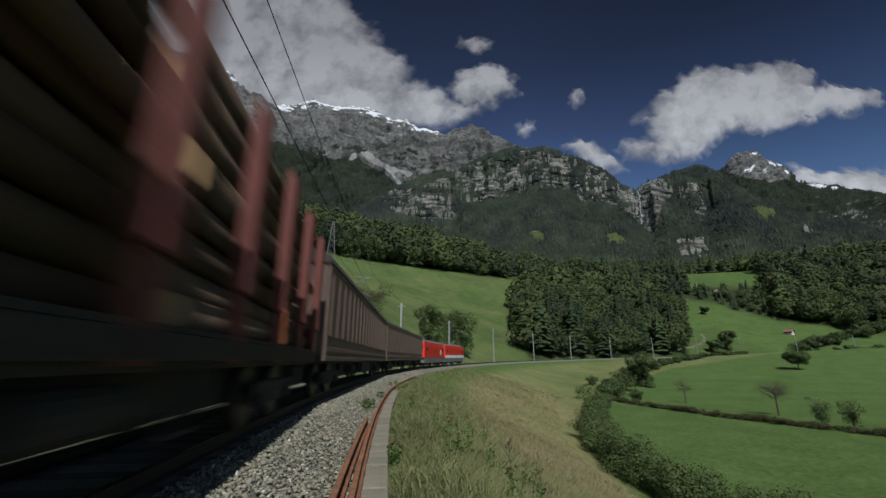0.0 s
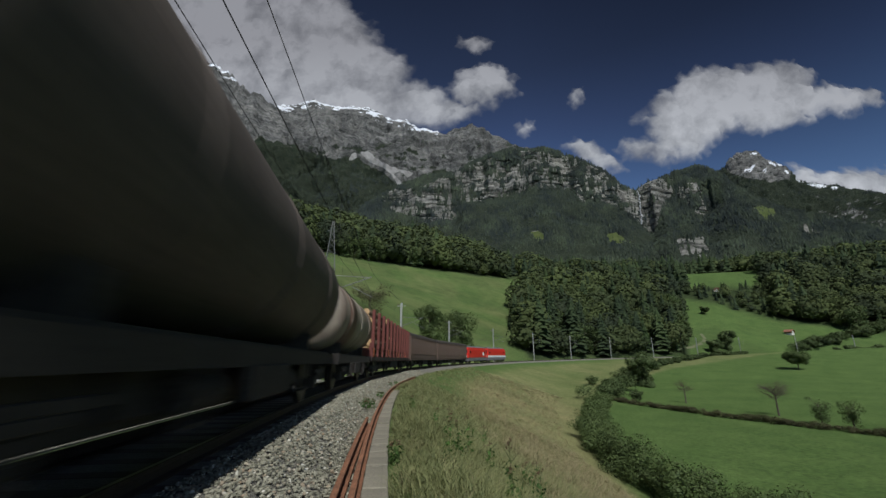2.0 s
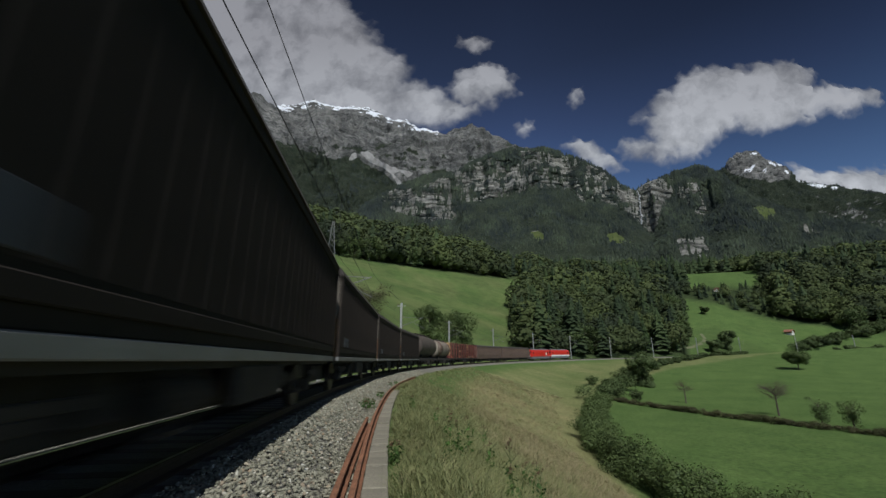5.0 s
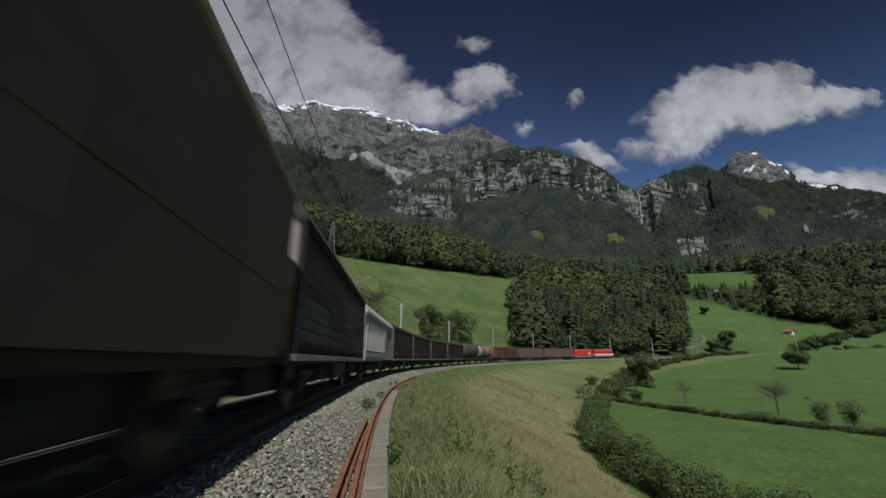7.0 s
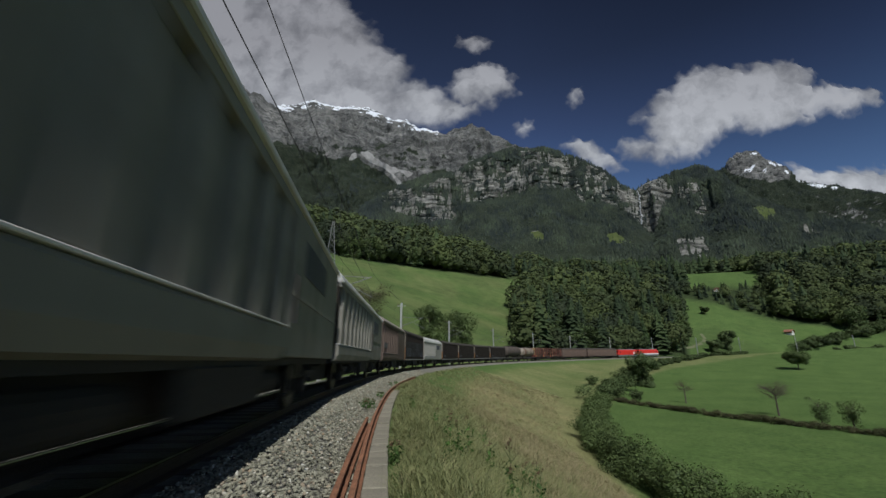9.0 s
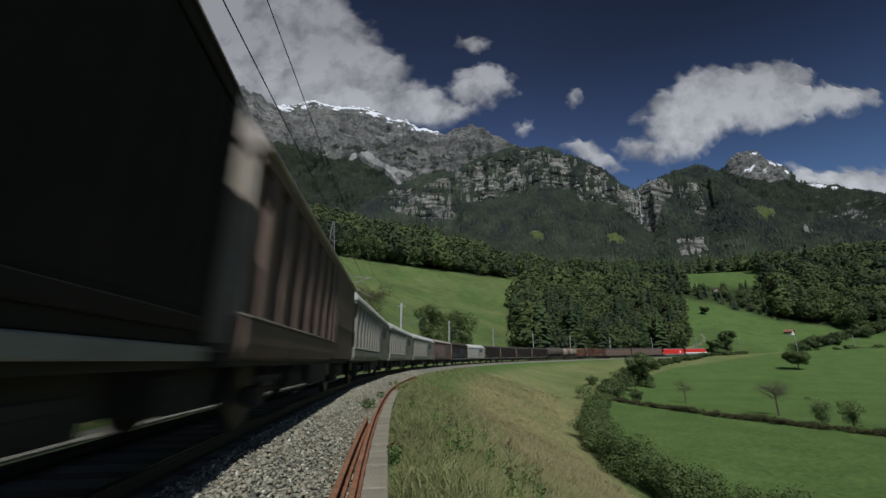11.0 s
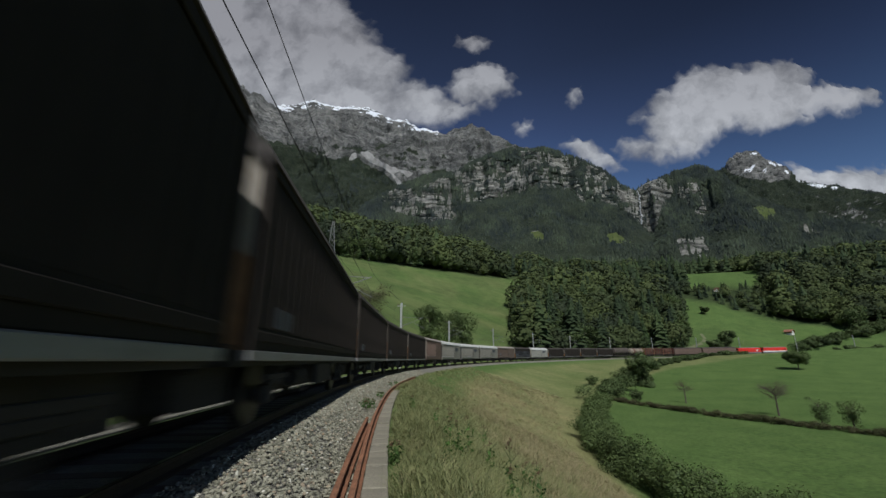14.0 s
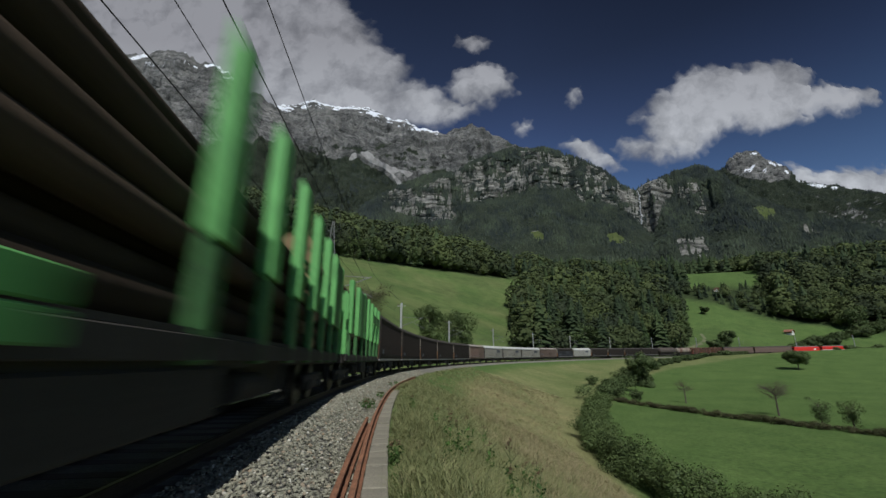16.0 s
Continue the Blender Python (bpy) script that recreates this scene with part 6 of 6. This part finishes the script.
def broadleaf(seed, h, w, label="", group="", leaves=110, size=None, mat=None, low=0.0, boughs=9, crown=True, fine=0):
    """A tree with tapered trunk, limbs and a loose crown; built at the origin."""
    r = np.random.RandomState(seed)
    ob = thing("tree", label, "tree", group)
    bm, tips = tree_limbs(r, h, w, 0.022 * h + 0.03, boughs, fine)
    part("trunk", bm, MAT_TRUNK, ob)
    if crown:
        cs, rs = [], []
        for t in tips:
            cs.append((t.x, t.y, min(t.z, h * 0.86)))
            k = r.uniform(0.8, 1.15)
            rs.append((w * 0.22 * k, w * 0.22 * k, max(h * 0.14, w * 0.13) * k))
        for i in range(max(4, boughs // 2)):
            a = r.uniform(0, 6.28)
            rr = r.uniform(0.05, 0.3) * w
            cs.append((math.cos(a) * rr, math.sin(a) * rr, h * r.uniform(0.55 - low, 0.88)))
            rs.append((w * 0.20, w * 0.20, max(h * 0.14, w * 0.13)))
        if low:
            for i in range(int(boughs * 1.4)):
                a = r.uniform(0, 6.28)
                rr = r.uniform(0.10, 0.34) * w
                cs.append((math.cos(a) * rr, math.sin(a) * rr, h * r.uniform(0.55 - low * 1.2, 0.62)))
                rs.append((w * 0.2, w * 0.2, h * 0.14))
        v, f, nrm = leaf_cloud(r, cs, rs, leaves, size or 0.045 * (h + w) / 2 + 0.05)
        part("crown", mesh_np("crown", v, f, [mat or MAT_LEAF], normals=nrm), None, ob)
    return ob


def spruce(seed, h, label="", group=""):
    r = np.random.RandomState(seed)
    ob = thing("spruce", label, "tree", group)
    part("trunk", rod(bmesh.new(), (0, 0, -0.5), (0, 0, h * 0.96), 0.016 * h, 7, 0.01 * h * 0.2), MAT_TRUNK, ob)
    vs, fs, k = [], [], 0
    tiers = 20
    for t in range(tiers):
        u = t / tiers
        z = h * (0.08 + 0.9 * u)
        R = h * 0.20 * (1 - u) ** 0.9 + 0.15
        n = int(11 - 5 * u)
        for i in range(n):
            a = 2 * math.pi * (i + r.uniform(-0.4, 0.4)) / n + t
            rr = R * r.uniform(0.7, 1.12)
            wd = rr * 0.26 + 0.08
            dx, dy = math.cos(a), math.sin(a)
            dz = -rr * r.uniform(0.10, 0.38)
            p0 = np.array([0, 0, z + 0.05 * h])
            p1 = np.array([dx * rr * 0.55, dy * rr * 0.55, z + 0.01 * h])
            p2 = np.array([dx * rr, dy * rr, z + dz])
            sd = np.array([-dy, dx, 0]) * wd
            vs += [p0, p1 + sd + [0, 0, -0.25 * wd], p2, p1 - sd + [0, 0, -0.25 * wd], p1 + [0, 0, 0.3 * wd]]
            fs += [(k, k + 1, k + 4), (k + 1, k + 2, k + 4), (k + 2, k + 3, k + 4), (k + 3, k, k + 4)]
            k += 5
    part("crown", mesh_np("crown", np.array(vs), np.array(fs), [MAT_NEEDLE]), None, ob)
    return ob


def put(ob, x, y, rz=0.0, k=1.0, sink=0.1, copy=True):
    m = pose(x, y, gz(x, y) - sink, 0, 0, rz) @ Matrix.Diagonal((k, k, k, 1))
    if copy:
        o = copy_thing(ob, pose(x, y, gz(x, y) - sink, 0, 0, rz))
        o.scale = (k, k, k)
        return o
    ob.matrix_basis = m
    return ob


def wood_edge():
    """Single trees of the nearest rows of the wood beside the track and along the top of the meadow."""
    r = np.random.RandomState(12)
    G = "trees of the wood edge"
    b = [broadleaf(30 + i, 13.5, 10.0, "full green broadleaf tree at the edge of the wood", G, 80, 0.36, MAT_LEAF if i % 2 else MAT_LEAF_DARK, 0.42, 12) for i in range(4)]
    s = [spruce(40 + i, 19.0, "tall dark spruce at the edge of the wood", G) for i in range(3)]
    used = {}
    cand = []
    for i in range(26000):
        y = r.uniform(95, 330)
        x = math.tan(math.radians(r.uniform(-30, 50))) * y
        cand.append((x, y))
    cand = np.array(cand)
    w = woods(cand[:, 0], cand[:, 1]) > 0.5
    S, Q = on_track(cand[:, 0], cand[:, 1])
    d = -Q
    cand, d = cand[w], d[w]
    aa = cand[:, 0] / cand[:, 1]
    near_edge = ((aa > 0.17) & (aa < 0.57) & (d < 42)) | ((aa < 0.2) & (d < 196)) | ((aa > 0.55) & (d < 125))
    cand, d, aa = cand[near_edge], d[near_edge], aa[near_edge]
    kept = []
    for (x, y), dd, a_ in zip(cand, d, aa):
        if len(kept) > 120:
            break
        if all((x - p) ** 2 + (y - q) ** 2 > 7.4 ** 2 for p, q in kept):
            kept.append((x, y))
            con = r.rand() < (0.28 if 0.19 < a_ < 0.56 else 0.15)
            src = s[r.randint(3)] if con else b[r.randint(4)]
            k = r.uniform(0.75, 1.25) * (0.95 if con else 1.0) * (1.15 if a_ < 0.19 else 1.0) * float(low_growth(np.array([x]), np.array([y]))[0])
            if src.name not in used:
                used[src.name] = 1
                put(src, x, y, r.uniform(0, 360), k, 0.3, False)
            else:
                put(src, x, y, r.uniform(0, 360), k, 0.3)


def hedge(name, label, pts, width, height, step, seed, mat, size=0.16, per=70):
    """A hedge of single bushes set along a line."""
    r = np.random.RandomState(seed)
    P = np.array(pts, float)
    seg = np.hypot(*np.diff(P, axis=0).T)
    L = np.concatenate([[0], np.cumsum(seg)])
    ob = thing(name, label, "hedge")
    forms = []
    for k in range(4):
        cs = [(r.uniform(-0.3, 0.3), r.uniform(-0.3, 0.3), r.uniform(0.25, 0.72)) for _ in range(8)]
        rs = [(0.26, 0.26, 0.24)] * 8
        v, f, nrm = leaf_cloud(r, cs, rs, per, size / width)
        forms.append(mesh_np("bush", v, f, [mat], normals=nrm))
    s = 0.0
    while s < L[-1]:
        x, y = np.interp(s, L, P[:, 0]) + r.normal() * width * 0.2, np.interp(s, L, P[:, 1]) + r.normal() * width * 0.2
        o = part("bush", forms[r.randint(4)], None, ob)
        k = r.uniform(0.65, 1.25)
        o.matrix_basis = pose(x, y, gz(x, y) - 0.15, 0, 0, r.uniform(0, 360)) @ Matrix.Diagonal((width * k, width * k, height * k, 1))
        s += step * r.uniform(0.7, 1.3)
    return ob


wood_edge()
hedge("bank_hedge", "thick dark green hedge of bushes at the foot of the bank", [(16.2, 21.6), (13.4, 24.2), (12.5, 27.5), (13.1, 34.5), (14.9, 42), (17.2, 50.6), (24.2, 67), (30, 79)], 3.0, 2.5, 0.95, 3, MAT_LEAF, 0.075, 190)
hedge("bank_hedge", "tall bushes where the bank runs out beside the track", [(31, 82), (40, 97), (49, 112), (58, 126)], 5.5, 3.4, 2.2, 5, MAT_LEAF_DARK, 0.15, 150)
hedge("track_hedge", "row of bushes beside the railway bank", [(62, 130), (78, 150), (98, 172), (120, 190), (150, 205)], 3.6, 2.2, 2.4, 6, MAT_LEAF_DARK, 0.22, 120)
hedge("lineside_scrub", "dark scrub on the bank beyond the track", [tuple(track(k, -6.6)[:2]) for k in (-2, 6, 14, 24, 36)], 2.4, 1.9, 0.9, 15, MAT_LEAF_DARK, 0.10, 90)
hedge("field_hedge", "low scrubby hedge dividing two pastures", [(32, 82), (36, 71), (40.5, 60.5), (44, 52), (48, 44), (56, 30)], 1.7, 1.1, 0.62, 7, MAT_SCRUB, 0.06, 110)
hedge("lineside_bushes", "bushes standing close beside the far track", [tuple(track(k, 4.8)[:2]) for k in (357, 365, 374, 388)], 4.5, 4.2, 2.4, 25, MAT_LEAF_DARK, 0.25, 110)
hedge("slope_hedge", "dense band of bushes at the foot of the meadow", [(205, 236), (219, 243), (234, 247), (249, 251), (265, 254.5), (282, 258), (320, 264)], 8, 6.0, 2.6, 9, MAT_LEAF_DARK, 0.40, 90)
put(broadleaf(61, 7.0, 6.4, "single spreading tree in the open pasture", leaves=300, size=0.16, boughs=13, low=0.15), 117, 137, copy=False)
put(broadleaf(62, 15.0, 11.0, "leafy tree on the meadow behind the track", leaves=300, size=0.22, low=0.35), 4.0, 123, copy=False)
put(broadleaf(63, 12.5, 8.0, "leafy tree on the meadow behind the track", leaves=260, size=0.22, low=0.35), -4.0, 120, copy=False)
put(broadleaf(64, 8.5, 6.6, "round bushy tree beside the railway bank", leaves=330, size=0.18, mat=MAT_LEAF_DARK, low=0.45), 49.5, 104, copy=False)
put(broadleaf(65, 13.0, 8.5, "tall round tree beside the track", leaves=260, size=0.3, mat=MAT_LEAF_DARK, low=0.4), 165, 237, copy=False)
put(broadleaf(66, 8.5, 7.0, "round tree beside the track", leaves=240, size=0.3, mat=MAT_LEAF_DARK, low=0.4), 153, 231, copy=False)
put(broadleaf(67, 4.6, 3.2, "thin nearly bare young tree in the pasture", leaves=60, size=0.035, boughs=13, fine=16, mat=MAT_SCRUB), 44, 77, copy=False)
put(broadleaf(68, 5.4, 4.2, "bare spreading fruit tree in the pasture", leaves=70, size=0.032, boughs=19, fine=26, mat=MAT_SCRUB), 49.5, 63.2, copy=False)
put(broadleaf(69, 3.6, 2.3, "small leafy tree in the field hedge", leaves=80, size=0.07, boughs=8, fine=3, low=0.3, mat=MAT_LEAF_DARK), 48.6, 55.2, copy=False)
put(broadleaf(70, 3.4, 2.2, "small leafy tree in the field hedge", leaves=100, size=0.07, boughs=8, fine=2, low=0.3), 48.0, 50.4, copy=False)
put(broadleaf(71, 2.4, 2.2, "small round bush in the field hedge", leaves=130, size=0.07, low=0.3, mat=MAT_LEAF_DARK), 36, 79, copy=False)
put(broadleaf(73, 11.0, 13.0, "loose brownish shrub on the meadow slope", leaves=110, size=0.17, low=0.45, boughs=12, fine=6, mat=MAT_SCRUB), -23.5, 128, copy=False)
put(broadleaf(74, 6.5, 6.0, "small tree on the upper meadow", leaves=70, size=0.4, low=0.3), 196, 300, copy=False)
put(broadleaf(72, 2.6, 3.0, "small bush on the grassy bank", leaves=130, size=0.08, low=0.3, mat=MAT_LEAF_DARK), 37, 104, copy=False)


def path_strip():
    """A pale gravel track climbing the meadow."""
    P = np.array([(118, 226), (129, 229), (141, 235), (153, 243), (162, 252), (166, 262)], float)
    u = np.linspace(0, len(P) - 1, 60)
    x, y = np.interp(u, np.arange(len(P)), P[:, 0]), np.interp(u, np.arange(len(P)), P[:, 1])
    dx, dy = np.gradient(x), np.gradient(y)
    n = np.hypot(dx, dy)
    rows = []
    for k in (-0.9, 0, 0.9):
        a, b = x + dy / n * k, y - dx / n * k
        rows.append(np.stack([a, b, ground_z(a, b) + 0.12], -1))
    v = np.stack(rows, 1).reshape(-1, 3)
    ob = new("path", mesh_np("path", v, grid_faces(len(u), 3), [surf("path_gravel", (0.09, 0.10, 0.05), (0.17, 0.17, 0.10), 1.5, 0.95)], True))
    tagged(ob, "pale gravel path climbing the meadow", "path", kind="structure")


path_strip()


# ---- grass ----
def tuft_form(seed, blades=6, lean=0.5):
    r = np.random.RandomState(seed)
    v, f = [], []
    for i in range(blades):
        a = r.uniform(0, 6.28)
        ox, oy = r.normal(size=2) * 0.10
        h = r.uniform(0.6, 1.05)
        l = r.uniform(0.1, lean)
        w = 0.008
        dx, dy = math.cos(a), math.sin(a)
        sx, sy = -dy * w, dx * w
        k = len(v)
        v += [(ox - sx, oy - sy, -0.08), (ox + sx, oy + sy, -0.08), (ox + dx * l * 0.35 + sx * 0.8, oy + dy * l * 0.35 + sy * 0.8, h * 0.6), (ox + dx * l * 0.35 - sx * 0.8, oy + dy * l * 0.35 - sy * 0.8, h * 0.6), (ox + dx * l, oy + dy * l, h)]
        f += [(k, k + 1, k + 2), (k, k + 2, k + 3), (k + 3, k + 2, k + 4)]
    return np.array(v), np.array(f)


def build_grass():
    r = np.random.RandomState(17)
    X, Y = [], []
    for n, y0, y1, x1 in ((22000, 2.2, 13, 9.5), (14000, 13, 32, 16), (7000, 32, 80, 28)):
        X.append(r.uniform(-5, x1, n))
        Y.append(r.uniform(y0, y1, n))
    x, y = np.concatenate(X), np.concatenate(Y)
    S, Q = on_track(x, y)
    z = ground_z(x, y)
    edge = 3.12 + 0.25 * fbm(S / 1.5, S * 0, 3, 4) - 0.75 * sstep(17, 24, S)
    ok = (Q > edge) & (z > -5.6) & (np.hypot(x, y) > 1.6)
    x, y, z, Q, S = x[ok], y[ok], z[ok], Q[ok], S[ok]
    n = fbm(x / 2.5, y / 2.5, 4, 5)
    dryness = sstep(5.2, 9.5, Q + 2.5 * n) * 0.9 + 0.08
    dry = r.rand(len(x)) < dryness * 0.8
    far = 1 + 0.022 * y
    h = r.uniform(0.16, 0.42, len(x)) * (0.75 + 0.5 * n) * np.where(dry, 1.0, 1.05) * (0.55 + 0.45 * sstep(edge[ok].mean(), 4.2, Q)) * (0.9 + 0.1 * far)
    for flag, name, mat, label, seed in ((False, "green_grass", leafy("grass_blades", (0.120, 0.148, 0.058), (0.37, 0.37, 0.165), trans=0.3), "rough green grass on the railway bank", 1),
                                         (True, "dry_grass", leafy("dry_grass_blades", (0.20, 0.17, 0.085), (0.52, 0.44, 0.25), trans=0.3), "dry straw-coloured grass on the railway bank", 5)):
        m = dry == flag
        P = np.stack([x, y, z], -1)[m]
        vs, fs, base = [], [], 0
        kind = r.randint(0, 4, len(P))
        hh, ff = h[m], far[m]
        for k in range(4):
            v, f = tuft_form(seed * 10 + k, 7, 0.6)
            s = kind == k
            A, B = scatter(v, f, P[s], r.uniform(0, 6.28, s.sum()), np.stack([ff[s] * 0.62, ff[s] * 0.62, hh[s]], -1))
            vs.append(A)
            fs.append(B + base)
            base += len(A)
        tagged(new(name, mesh_np(name, np.concatenate(vs), np.concatenate(fs), [mat])), label, "grass", kind="stuff")


def weed(seed, h, label):
    """A tall wild plant: a stem with alternating leaves and small seed heads."""
    r = np.random.RandomState(seed)
    ob = thing("weed", label, "plant", "wild plants on the bank")
    bm = bmesh.new()
    rod(bm, (0, 0, -0.05), (0.03, 0.02, h), 0.007, 5, 0.003)
    for i in range(3):
        z = h * r.uniform(0.5, 0.8)
        a = r.uniform(0, 6.28)
        rod(bm, (0.02, 0.01, z), (math.cos(a) * 0.12, math.sin(a) * 0.12, z + 0.18 * h), 0.004, 4)
    part("stem", bm, MAT_WEED, ob)
    C = [(0, 0, h * k) for k in (0.1, 0.25, 0.45, 0.65)]
    v, f, nrm = leaf_cloud(r, C, [(0.12, 0.12, 0.12)] * 4, 16, 0.032)
    tagged(part("leaves", mesh_np("leaves", v, f, [MAT_WEED_LEAF]), None, ob), kind="stuff")
    v, f, nrm = leaf_cloud(r, [(0.03, 0.02, h), (0.05, -0.04, h * 0.92)], [(0.05, 0.05, 0.05)] * 2, 10, 0.018)
    tagged(part("seed_head", mesh_np("seed_head", v, f, [MAT_SEED]), None, ob, "brown seed heads"), kind="stuff")
    return ob


MAT_WEED = surf("weed_stem", (0.06, 0.08, 0.03), (0.14, 0.16, 0.06), 8, 0.8)
MAT_WEED_LEAF = leafy("weed_leaves", (0.03, 0.075, 0.015), (0.09, 0.16, 0.035))
MAT_SEED = surf("seed_heads", (0.07, 0.035, 0.02), (0.17, 0.10, 0.06), 8, 0.9)
build_grass()
_r = random.Random(11)
for i, (x, y, h) in enumerate(((1.0, 6.4, 0.9), (0.95, 6.0, 0.6), (0.1, 7.6, 0.75), (0.3, 8.0, 0.7), (0.55, 9.2, 0.85), (1.7, 9.0, 0.6), (-0.75, 6.9, 0.35), (-0.8, 7.05, 0.3), (0.9, 8.4, 0.6), (1.5, 7.0, 0.7), (-0.2, 10.5, 0.6), (0.2, 12.0, 0.7), (1.2, 13.0, 0.7), (-1.0, 14.0, 0.5), (2.2, 10.5, 0.6))):
    put(weed(200 + i, h, "tall wild plant with dark seed heads on the grassy bank" if h > 0.5 else "low leafy wild plant at the edge of the trough"), x, y, _r.uniform(0, 360), copy=False, sink=0.02)
for i, (s, q) in enumerate(((13.2, 2.25), (13.9, 2.38), (14.4, 2.2), (17.5, 2.45), (25, 2.3), (27, 2.5))):
    p = track(s, q)
    o = weed(240 + i, 0.22, "low green weed growing through the ballast edge")
    o.matrix_basis = pose(p[0], p[1], p[2] - 0.42, 0, 0, 50 * i) @ Matrix.Diagonal((1.5, 1.5, 1, 1))


# ---- what moves ----
def wagon_pose(s, L):
    a, b = track(s - 0.34 * L), track(s + 0.34 * L)
    c, d = (a + b) / 2, b - a
    return pose(c[0], c[1], c[2], math.degrees(math.atan2(d[2], math.hypot(d[0], d[1]))), 0, -math.degrees(math.atan2(d[0], d[1])))


def motions():
    times = [0.5 * i for i in range(33)]
    for w, o, L in TRAIN:
        walk(w, [(t, wagon_pose(S_CAM + V * t - o, L)) for t in times])
        for c in w.children:
            if c.name.startswith("wheelset"):
                x, y, r = c.location
                walk(c, [(i / FPS, pose(x, y, r, -math.degrees(V * i / FPS / r))) for i in range(16 * FPS + 1)])
    for c in CLOUDS:
        walk(c, [(0, pose(0, 0, 0)), (16, pose(-22, 0, 8))])


motions()
